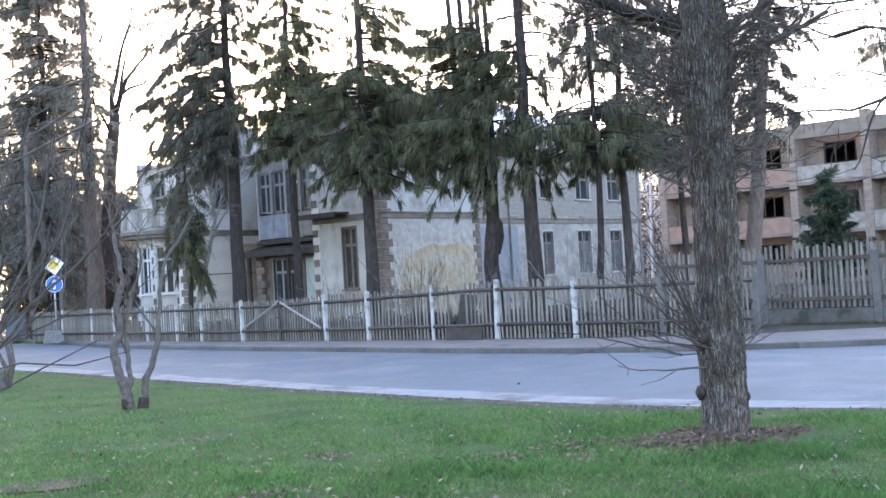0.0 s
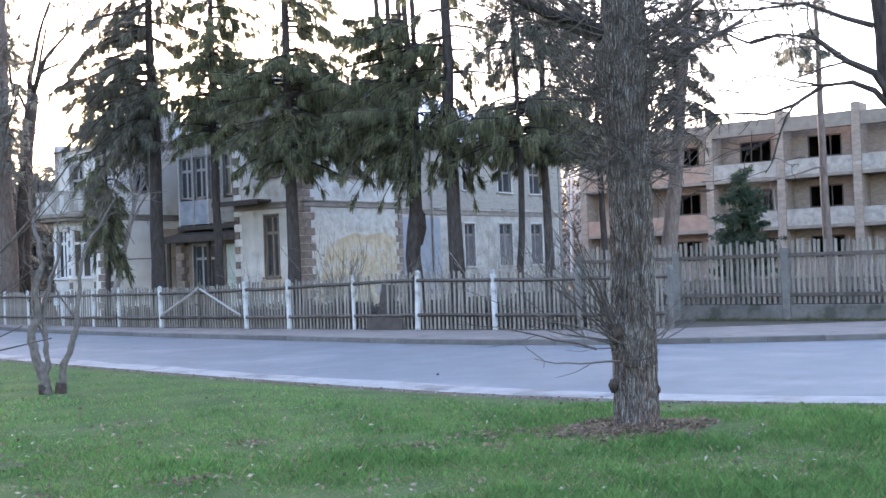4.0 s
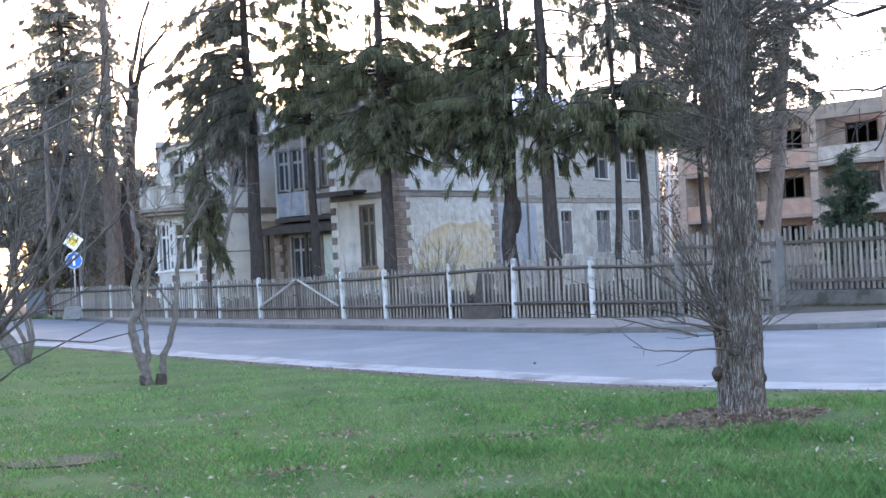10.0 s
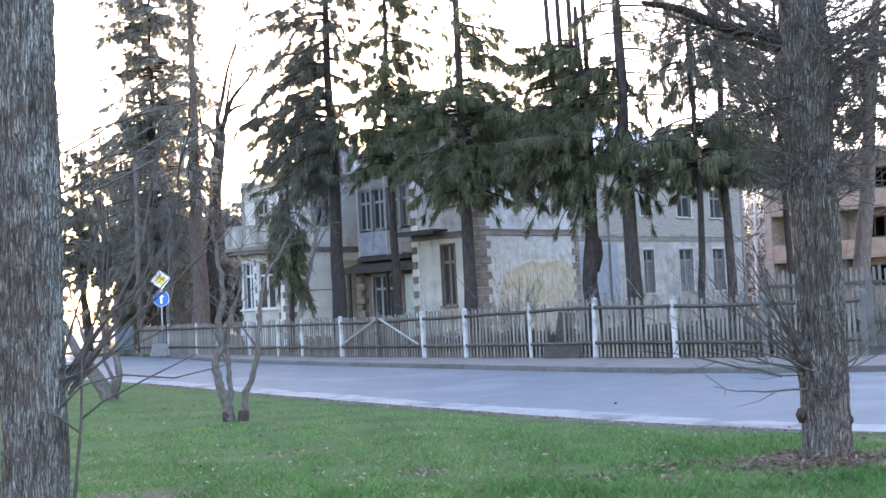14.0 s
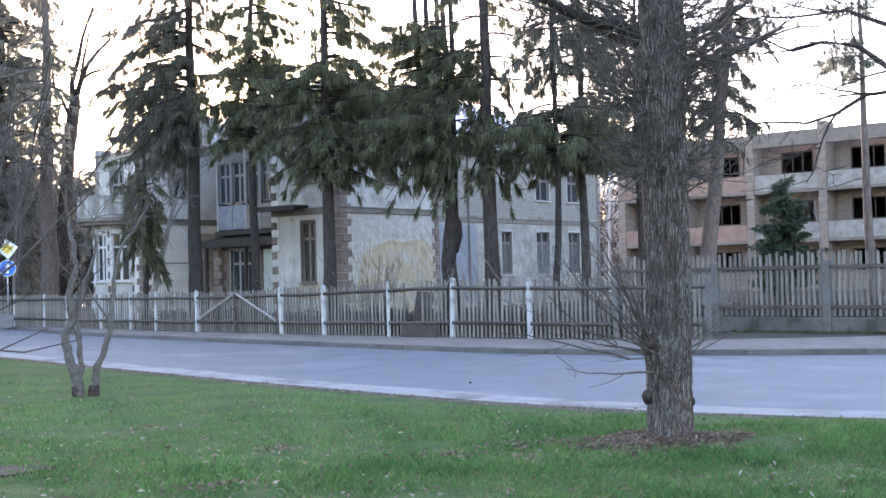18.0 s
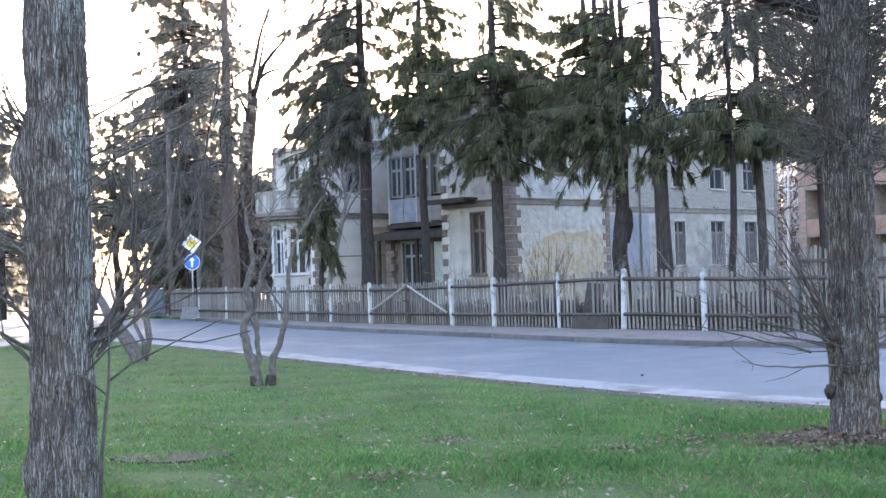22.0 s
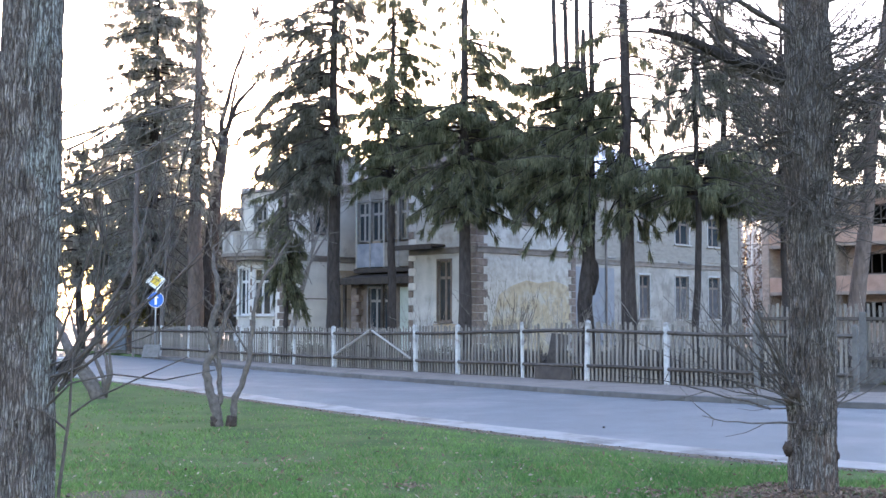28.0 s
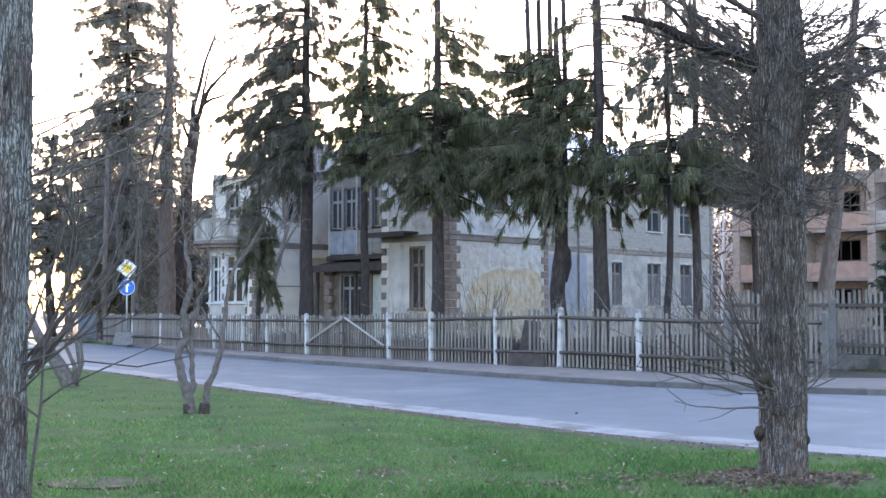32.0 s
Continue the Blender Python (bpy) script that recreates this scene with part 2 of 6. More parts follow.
RENDER_OCHRE = material("bare_ochre_render", (0.3, 0.245, 0.165), (0.43, 0.37, 0.265), rough=0.92, scale=3.5, fine=22, bump=0.5, stain=(0.4, 0.38, 0.335), stain_scale=1.5, stain_low=0.5, contrast=0.16)
SIDING = material("white_board_siding", (0.196, 0.180, 0.158), (0.283, 0.262, 0.233), rough=0.85, scale=2.5, fine=35, bump=0.25, stretch=(1, 1, 3), stain=(0.17, 0.155, 0.135), stain_scale=0.7, stain_low=0.58, per_object=0.1)
QUOIN = material("brown_quoin_stone", (0.117, 0.09, 0.0765), (0.225, 0.18, 0.153), rough=0.92, scale=5, fine=45, bump=0.4, per_object=0.2)
QUOIN_PALE = material("pale_quoin_stone", (0.48, 0.46, 0.43), (0.62, 0.6, 0.57), rough=0.92, scale=5, fine=45, bump=0.3, per_object=0.12)
BELT = material("belt_course", (0.14, 0.12, 0.105), (0.24, 0.21, 0.185), rough=0.9, scale=3, fine=40, bump=0.3)
PORCH_BROWN = material("brown_porch_boards", (0.1, 0.078, 0.064), (0.19, 0.15, 0.125), rough=0.85, scale=4, fine=40, stretch=(4, 4, 0.6), bump=0.3)
DARKWOOD = material("dark_stained_wood", (0.028, 0.022, 0.019), (0.065, 0.052, 0.044), rough=0.75, scale=5, fine=40, bump=0.3)
FRAME_BROWN = material("worn_window_frame", (0.11, 0.085, 0.07), (0.2, 0.165, 0.14), rough=0.75, scale=8, fine=50, bump=0.25)
FRAME_WHITE = material("white_window_frame", (0.45, 0.45, 0.45), (0.612, 0.612, 0.612), rough=0.6, scale=8, fine=50, bump=0.15)
CASING = material("chalky_window_casing", (0.3, 0.29, 0.275), (0.42, 0.41, 0.39), rough=0.8, scale=8, fine=50, bump=0.2)
FRAME_GREY = material("grey_window_frame", (0.192, 0.184, 0.176), (0.32, 0.308, 0.296), rough=0.7, scale=8, fine=50, bump=0.2)
GLASS = pane_glass("window_glass")
GLASS_PALE = pane_glass("curtained_glass", (0.075, 0.075, 0.08))
BLUE_PANEL = material("faded_blue_panel", (0.16, 0.175, 0.215), (0.3, 0.315, 0.355), rough=0.7, scale=3, fine=40, bump=0.2, stain=(0.4, 0.39, 0.37), stain_scale=1.5, stain_low=0.6)
DOOR_GREEN = material("pale_green_door", (0.33, 0.38, 0.33), (0.46, 0.5, 0.45), rough=0.7, scale=3, fine=40, bump=0.2)
ROOF = material("rusty_sheet_roof", (0.06, 0.045, 0.042), (0.12, 0.095, 0.088), rough=0.7, scale=2, fine=40, bump=0.2)
ROOF_BLUE = material("zinc_roof", (0.29, 0.33, 0.41), (0.46, 0.5, 0.57), rough=0.35, metal=0.5, scale=2, fine=30, bump=0.1)
# near-black base colour: the dark of unlit spaces is painted in
PAINTED_DARK = material("painted_darkness", (0.02, 0.018, 0.016), (0.04, 0.036, 0.033), rough=0.95, scale=2, bump=0)
BRICK_PINK = material("pinkish_brick", (0.165, 0.130, 0.106), (0.268, 0.218, 0.180), rough=0.92, scale=2.5, fine=22, stretch=(1, 1, 2.5), bump=0.4, stain=(0.315, 0.277, 0.24), stain_scale=0.5, stain_low=0.58)
SLAB = material("raw_concrete_slab", (0.132, 0.112, 0.094), (0.221, 0.192, 0.162), rough=0.92, scale=2, fine=25, bump=0.35, stain=(0.156, 0.133, 0.113), stain_scale=0.5, stain_low=0.55)
PARAPET = material("white_parapet_panel", (0.196, 0.180, 0.162), (0.319, 0.297, 0.266), rough=0.9, scale=2.2, fine=25, bump=0.35, stain=(0.2, 0.165, 0.14), stain_scale=1.1, stain_low=0.55, contrast=0.16)
PARAPET_PINK = material("pink_parapet_panel", (0.2, 0.135, 0.102), (0.29, 0.205, 0.16), rough=0.9, scale=1.5, fine=25, bump=0.3, stain=(0.375, 0.315, 0.27), stain_scale=0.5, stain_low=0.6)
BARK = plated_bark("furrowed_grey_bark", (0.045, 0.037, 0.032), (0.24, 0.215, 0.195), (0.46, 0.435, 0.41), 0.8)
BARK_LICHEN = plated_bark("furrowed_bark_with_lichen", (0.055, 0.043, 0.038), (0.27, 0.235, 0.215), (0.46, 0.42, 0.395), 0.75, lichen_side=(1.0, 0.05))
BARK_BROWN = plated_bark("brown_foot_bark", (0.05, 0.036, 0.03), (0.17, 0.128, 0.106), (0.3, 0.245, 0.21), 0.6)
BARK_BURL = material("dark_burl_bark", (0.02, 0.016, 0.014), (0.085, 0.066, 0.055), rough=0.95, scale=14, fine=60, bump=0.9, spec=0.1)
BARK_DARK = material("dark_conifer_bark", (0.022, 0.018, 0.017), (0.062, 0.053, 0.049), rough=0.95, spec=0.12, scale=6, fine=30, stretch=(2, 2, 0.6), bump=0.8, per_object=0.2)
BARK_PINE = material("reddish_pine_bark", (0.07, 0.055, 0.048), (0.17, 0.13, 0.11), rough=0.95, scale=5, fine=30, stretch=(2, 2, 0.6), bump=0.8)
TWIG = material("bare_twig_bark", (0.058, 0.049, 0.043), (0.14, 0.122, 0.108), rough=0.9, scale=14, fine=60, bump=0.4)
TWIG_DARK = material("dark_shoot_bark", (0.036, 0.03, 0.026), (0.095, 0.08, 0.07), rough=0.9, scale=14, fine=60, bump=0.4)
TWIG_PALE = material("pale_twig_bark", (0.17, 0.155, 0.14), (0.34, 0.31, 0.285), rough=0.9, scale=14, fine=60, bump=0.4)
SPRUCE = leafy("spruce_needles", (0.09, 0.096, 0.058), (0.178, 0.18, 0.105), amount=0.55, through_light=0.42)
SPRUCE_GREY = leafy("grey_green_spruce_needles", (0.092, 0.09, 0.07), (0.155, 0.15, 0.118), amount=0.45, through_light=0.35)
# house plaster lightened in its colour to offset tree shade on the left walls
PLASTER_PALE = material("lightened_plaster", (0.515, 0.490, 0.451), (0.700, 0.670, 0.617), rough=0.92, scale=1.4, fine=28, bump=0.3, stain=(0.36, 0.33, 0.3), stain_scale=0.6, stain_low=0.58)
# needles paled: the glare veiling the left conifers is in their colour
FAR_NEEDLES = leafy("glare_paled_needles", (0.19, 0.19, 0.165), (0.29, 0.285, 0.245), amount=0.4, through_light=0.6)
# pale grey needles: haze over the far trees is put into the colour
SPRUCE_HAZED = leafy("greyish_spruce_needles", (0.13, 0.128, 0.108), (0.2, 0.195, 0.165), amount=0.4, through_light=0.4)
PINE_NEEDLES = leafy("pine_needles", (0.12, 0.122, 0.1), (0.18, 0.182, 0.14), amount=0.4, through_light=0.4)
FIR_YOUNG = leafy("young_fir_needles", (0.034, 0.056, 0.036), (0.066, 0.094, 0.058), amount=0.4)
GRASS = leafy("spring_grass", (0.079, 0.158, 0.045), (0.155, 0.262, 0.082), scale=1.3, through_light=0.4, amount=0.3, spec=0.08)
GRASS_LUSH = leafy("lush_grass", (0.054, 0.125, 0.038), (0.115, 0.212, 0.066), scale=1.3, through_light=0.4, amount=0.3, spec=0.08)
GRASS_DRY = leafy("dry_grass", (0.15, 0.128, 0.0675), (0.255, 0.217, 0.128), scale=2, through_light=0.3, amount=0.3)
PALE_LEAF = leafy("bleached_leaves", (0.2, 0.165, 0.125), (0.34, 0.29, 0.23), scale=8, through_light=0.15, amount=0.4)
LITTER = leafy("dead_leaves", (0.095, 0.064, 0.045), (0.23, 0.165, 0.12), scale=8, through_light=0.15, amount=0.5)
SHRUB_LEAF = leafy("olive_leaves", (0.06, 0.065, 0.025), (0.13, 0.12, 0.045), amount=0.4, through_light=0.35)
SIGN_BLUE = material("blue_sign_enamel", (0.01, 0.1, 0.42), (0.015, 0.13, 0.5), rough=0.35, scale=4, bump=0.02)
SIGN_WHITE = material("white_sign_enamel", (0.7, 0.7, 0.7), (0.8, 0.8, 0.8), rough=0.4, scale=4, bump=0.02)
SIGN_YELLOW = material("yellow_sign_enamel", (0.62, 0.42, 0.04), (0.7, 0.5, 0.06), rough=0.4, scale=4, bump=0.02)
GALVANISED = material("galvanised_pole", (0.3, 0.3, 0.31), (0.45, 0.45, 0.46), rough=0.45, metal=0.6, scale=8, bump=0.1)
BIN_BLUE = material("blue_grey_box_paint", (0.06, 0.075, 0.095), (0.1, 0.118, 0.14), rough=0.6, scale=4, bump=0.1)


# ---- mesh helpers ----
class Mesh:
    """Collects vertices and faces of one part."""

    def __init__(self):
        self.v, self.f = [], []

    def add(self, verts, faces):
        n = len(self.v)
        self.v += [tuple(p) for p in verts]
        self.f += [tuple(n + i for i in f) for f in faces]
        return self

    def box(self, x0, y0, z0, x1, y1, z1, c=0.0):
        """A box; with c its edges are chamfered."""
        if c <= 0:
            return self.add([(x, y, z) for z in (z0, z1) for y in (y0, y1) for x in (x0, x1)],
                            [(0, 2, 3, 1), (4, 5, 7, 6), (0, 1, 5, 4), (2, 6, 7, 3), (0, 4, 6, 2), (1, 3, 7, 5)])
        ring = lambda k: [(x0 + k, y0, 0), (x1 - k, y0, 0), (x1, y0 + k, 0), (x1, y1 - k, 0), (x1 - k, y1, 0), (x0 + k, y1, 0), (x0, y1 - k, 0), (x0, y0 + k, 0)]
        low = [(x0 + c, y0 + c), (x1 - c, y0 + c), (x1 - c, y0 + c), (x1 - c, y1 - c), (x1 - c, y1 - c), (x0 + c, y1 - c), (x0 + c, y1 - c), (x0 + c, y0 + c)]
        v = [(x, y, z0) for x, y in low] + [(x, y, z0 + c) for x, y, _ in ring(c)] + [(x, y, z1 - c) for x, y, _ in ring(c)] + [(x, y, z1) for x, y in low]
        f = [(7, 5, 3, 1)] + [(24 + 0, 24 + 2, 24 + 4, 24 + 6)]
        for r in range(3):
            f += [(8 * r + i, 8 * r + (i + 1) % 8, 8 * r + 8 + (i + 1) % 8, 8 * r + 8 + i) for i in range(8)]
        return self.add(v, f)

    def prism(self, outline, z0, z1):
        """An upright prism over a counter-clockwise outline."""
        n = len(outline)
        v = [(x, y, z0) for x, y in outline] + [(x, y, z1) for x, y in outline]
        return self.add(v, [tuple(range(n - 1, -1, -1)), tuple(range(n, 2 * n))] + [(i, (i + 1) % n, n + (i + 1) % n, n + i) for i in range(n)])

    def tube(self, points, radii, sides=6, cap=True):
        v, f = tube_arrays(points, radii, sides, cap)
        return self.add(v, f)

    def data(self, name, smooth=False):
        me = bpy.data.meshes.new(name)
        me.from_pydata(self.v, [], self.f)
        if smooth:
            me.polygons.foreach_set("use_smooth", [True] * len(me.polygons))
        me.update()
        return me


def tube_arrays(points, radii, sides=6, cap=True):
    p = np.asarray(points, float)
    r = np.asarray(radii, float)
    t = np.gradient(p, axis=0)
    t /= np.linalg.norm(t, axis=1)[:, None] + 1e-9
    ref = np.array([1.0, 0, 0]) if abs(t[0, 2]) > 0.7 else np.array([0, 0, 1.0])
    a = np.cross(t, ref)
    a /= np.linalg.norm(a, axis=1)[:, None] + 1e-9
    b = np.cross(t, a)
    ang = np.arange(sides) * 2 * np.pi / sides
    v = p[:, None] + r[:, None, None] * (a[:, None] * np.cos(ang)[None, :, None] + b[:, None] * np.sin(ang)[None, :, None])
    n = len(p)
    f = []
    for i in range(n - 1):
        for j in range(sides):
            k = (j + 1) % sides
            f.append((i * sides + j, i * sides + k, i * sides + sides + k, i * sides + sides + j))
    if cap:
        f.append(tuple(range(sides - 1, -1, -1)))
        f.append(tuple((n - 1) * sides + j for j in range(sides)))
    return v.reshape(-1, 3).tolist(), f


def quick_mesh(name, verts, loops, per, smooth=False):
    """A mesh from arrays whose faces all have the same number of corners."""
    me = bpy.data.meshes.new(name)
    verts, loops = np.asarray(verts, np.float32), np.asarray(loops, np.int32).ravel()
    me.vertices.add(len(verts))
    me.vertices.foreach_set("co", verts.ravel())
    me.loops.add(len(loops))
    me.loops.foreach_set("vertex_index", loops)
    me.polygons.add(len(loops) // per)
    me.polygons.foreach_set("loop_start", np.arange(0, len(loops), per, dtype=np.int32))
    if smooth:
        me.polygons.foreach_set("use_smooth", np.ones(len(loops) // per, bool))
    me.update(calc_edges=True)
    return me


def thing(name, m, label, category, group="", kind=""):
    ob = new(name)
    ob.empty_display_size = 0.2
    ob.matrix_world = m
    return tagged(ob, label, category, group, kind)


def part(name, mesh, mat, parent=None, label="", at=None, smooth=False, kind=""):
    """One mesh object; mesh is a Mesh or mesh data."""
    me = mesh.data(name, smooth) if isinstance(mesh, Mesh) else mesh
    if mat and not me.materials:
        me.materials.append(mat)
    ob = new(name, me)
    if parent:
        ob.parent = parent
    if at is not None:
        ob.matrix_local = at
    return tagged(ob, label, kind=kind)


STREET = -47.5  # the street's direction, degrees
U = Vector((math.cos(radians(STREET)), math.sin(radians(STREET)), 0))
V = Vector((-math.sin(radians(STREET)), math.cos(radians(STREET)), 0))


def street(s, d, z=0.0, o=(4.66, 29.13)):
    """World place at s metres along the street and d metres across it, from the fence's foot."""
    return Vector((o[0], o[1], z)) + float(s) * U + float(d) * V


# ---- ground, road, footpath ----
def smooth_curve(table):
    xs, ys = zip(*table)
    return lambda s: float(np.mean([np.interp(s + k, xs, ys) for k in (-2.4, -1.2, 0, 1.2, 2.4)]))


near_edge = smooth_curve([(-200, -7.5), (-27, -7.6), (-14, -8.2), (-9.6, -8.4), (-8, -8.5), (-5.6, -8.87), (-3.9, -9.2), (-1.2, -9.62), (1.2, -10.0), (3, -10.25), (4.8, -10.48), (6.5, -10.72), (8.6, -10.92), (9.9, -11.02), (11, -10.97), (12.4, -10.82), (13.2, -10.62), (14.4, -10.28), (18, -9.0), (25, -6.2), (60, 11), (200, 91)])
far_kerb = smooth_curve([(-200, 10), (-53, 5), (-27.5, 1.5), (-22.5, 0.75), (-17.5, -0.9), (-13.9, -1.65), (-10.5, -2.05), (-7.2, -2.5), (-4.6, -2.75), (-2.4, -2.85), (-0.3, -3.05), (1.6, -3.25), (3.1, -3.4), (4.3, -3.42), (6.1, -3.08), (8.3, -2.45), (9.4, -2.05), (10.4, -1.58), (11.8, -0.7), (16, 2.0), (25, 7.5), (60, 29), (200, 109)])
path_width = smooth_curve([(-200, 1.6), (-30, 1.5), (-14, 1.8), (-4.6, 2.45), (0, 2.85), (3, 3.15), (7, 3.35), (9, 4.2), (10.4, 5.2), (25, 5.2), (200, 4)])
STATIONS = [-200, -150, -110, -80, -60] + [-50 + 2.5 * i for i in range(11)] + [-24 + i for i in range(49)] + [26 + 3 * i for i in range(10)] + [60, 80, 110, 150, 200]
ROAD_Z = -0.1


def strip(name, mat, rows, label, category, kind="structure", thick=None):
    """A surface strip: rows are functions of s that give (d, z)."""
    m, n = Mesh(), len(rows)
    for s in STATIONS:
        m.v += [tuple(street(s, d, z)) for d, z in (row(s) for row in rows)]
    for i in range(len(STATIONS) - 1):
        m.f += [(i * n + j, i * n + n + j, i * n + n + j + 1, i * n + j + 1) for j in range(n - 1)]
    ob = part(name, m, mat, smooth=False)
    return tagged(ob, label, category, kind=kind)


def lawn_z(s, d):
    p = street(s, d)
    return 0.05 * noise.noise((p.x * 0.25, p.y * 0.25, 3.0)) + 0.02 * noise.noise((p.x * 0.9, p.y * 0.9, 7.0))


def edge_drop(k):
    """How far the lawn has sunk, k metres before the road's edge."""
    return np.interp(k, [0.1, 0.45, 0.8, 1.3, 1.9, 2.6], [0.088, 0.076, 0.058, 0.032, 0.012, 0.0])


ground_rows = [lambda s, k=k: (near_edge(s) - k, 0.0) for k in (500, 200, 100, 60, 40)]
ground_rows += [lambda s, k=k: (near_edge(s) - k, lawn_z(s, near_edge(s) - k) * min(1, k) - edge_drop(k)) for k in (30, 25, 21, 18, 15, 13, 11, 9.5, 8, 7, 6, 5, 4.2, 3.4, 2.6, 1.9, 1.3, 0.8, 0.45)]
ground_rows += [lambda s: (near_edge(s) - 0.1, -0.09), lambda s: (near_edge(s) + 0.1, ROAD_Z - 0.03), lambda s: (far_kerb(s) + 0.02, ROAD_Z - 0.03), lambda s: (far_kerb(s) + 0.1, -0.012)]
ground_rows += [lambda s, k=k: (far_kerb(s) + k, -0.006) for k in (2, 4, 8, 14, 22, 32, 45, 70, 120, 250, 500)]
ground = strip("ground", SOIL, ground_rows, "uneven ground of soil, moss and short grass", "ground")
road = strip("road", ASPHALT, [lambda s: (near_edge(s) + 0.02, ROAD_Z), lambda s: (0.7 * near_edge(s) + 0.3 * far_kerb(s), ROAD_Z + 0.03), lambda s: (0.3 * near_edge(s) + 0.7 * far_kerb(s), ROAD_Z + 0.03), lambda s: (far_kerb(s) - 0.02, ROAD_Z)],
             "worn pale grey asphalt road without markings", "road")


def edge_z(s, k):
    """Height of the ground k metres before the road's edge, k from 0.1 to 0.45."""
    return -0.09 + (k - 0.1) / 0.35 * (0.45 * lawn_z(s, near_edge(s) - 0.45) + 0.014)


def verge_row(k, wobble, lift):
    def row(s):
        q = k + wobble * noise.noise((s * 1.7, 4 + k, 0))
        return near_edge(s) - q, edge_z(s, max(0.1, q)) + lift
    return row


verge = strip("verge", VERGE_SOIL, [verge_row(0.33, 0.11, -0.01), verge_row(0.22, 0.06, 0.003), verge_row(0.1, 0.0, 0.005), lambda s: (near_edge(s) + 0.05 + 0.08 * noise.noise((s * 1.3, 2, 0)), -0.087)],
              "bare brown earth between lawn and road", "verge")
yard = strip("yard_ground", FOREST_SOIL, [lambda s: (far_kerb(s) + path_width(s) - 0.3, -0.001)] + [lambda s, k=k: (far_kerb(s) + k, 0.0) for k in (6.5, 12, 20, 35, 60)], "yard ground of needle litter and dry grass", "ground")
strip("road_shoulder", SAND, [lambda s: (near_edge(s) - 0.02, -0.092), lambda s: (near_edge(s) + 0.75 + 0.25 * noise.noise((s * 0.6, 5, 0)), ROAD_Z + 0.012)],
                 "strip of pale sand along the lawn's edge", "road edge")
pavement = strip("pavement", FOOTPATH, [lambda s: (far_kerb(s) + 0.13, 0.004), lambda s: (far_kerb(s) + 0.5 * path_width(s), 0.01), lambda s: (far_kerb(s) + path_width(s) + 0.15 * noise.noise((s * 0.5, 9, 0)), 0.004)],
                 "old brownish footpath behind the kerb", "pavement")
kerb = thing("kerb", Matrix(), "low grey concrete kerb between road and footpath", "kerb", kind="structure")
kerb_data = Mesh().box(-0.498, -0.02, -0.16, 0.498, 0.16, 0.014, 0.012).data("kerb_stone")
for i in range(-24, 26):
    a, b = street(i, far_kerb(i)), street(i + 1, far_kerb(i + 1))
    ang = math.degrees(math.atan2(b.y - a.y, b.x - a.x))
    part("kerb_stone", kerb_data, KERB, kerb, at=pose(*((a + b) / 2), 0, 0, ang) @ pose(0, 0, random.uniform(-0.006, 0.006), 0, random.uniform(-0.3, 0.3)) @ Matrix.Diagonal(((b - a).length, 1, 1, 1)))

# ---- fences ----
def fence_height(s):
    return float(np.interp(s, [-25.3, -10.3, -4, 0, 3, 6], [1.2, 1.27, 1.38, 1.5, 1.45, 1.42]))


def picket_data(name, w, t, h, tip):
    """A sawn picket with its top cut askew."""
    return Mesh().add([(-w / 2, 0, 0), (w / 2, 0, 0), (w / 2, t, 0), (-w / 2, t, 0), (-w / 2, 0, h), (w / 2, 0, h - tip), (w / 2, t, h - tip), (-w / 2, t, h)],
                      [(0, 3, 2, 1), (4, 5, 6, 7), (0, 1, 5, 4), (1, 2, 6, 5), (2, 3, 7, 6), (3, 0, 4, 7)]).data(name)


POSTS = [(-25.3, 1.0, "grey"), (-23.0, 0.97, "white"), (-20.67, 0.85, "white"), (-18.75, 0.62, "white"), (-16.25, 0.35, "white"), (-14.15, 0.1, "white"), (-12.65, 0.0, "white"), (-10.3, -0.15, "white"),
         (-6.2, -0.35, "white"), (-4.38, -0.42, "white"), (-1.95, -0.4, "slim"), (0.12, -0.25, "white"), (2.53, -0.2, "white"), (4.9, -0.1, "grey"), (6.9, 0.6, "grey")]
yard_fence = thing("picket_fence", Matrix(), "old grey wooden picket fence with whitewashed posts", "fence")
pickets = [picket_data("picket", w, 0.022, 1.0, tip) for w, tip in ((0.062, 0.0), (0.057, 0.02), (0.066, -0.015), (0.052, 0.01))]
GATE = 7  # the span that is a gate
for i, (s, d, kind_of) in enumerate(POSTS):
    h = fence_height(s) + 0.02
    w = (0.058 if s > -11 else 0.042) if kind_of != "slim" else 0.04
    post = Mesh().box(-w, -w, -0.1, w, w, h, 0.012).add([(-w, -w, h), (w, -w, h), (w, w, h), (-w, w, h), (0, 0, h + 0.05)], [(0, 1, 4), (1, 2, 4), (2, 3, 4), (3, 0, 4)])
    part("post", post, WHITE_POST if kind_of != "grey" else GREY_POST, yard_fence, "whitewashed square concrete post" if kind_of != "grey" else "bare grey square post",
         at=pose(*street(s, d), random.uniform(-1.5, 1.5), random.uniform(-1.5, 1.5), STREET))
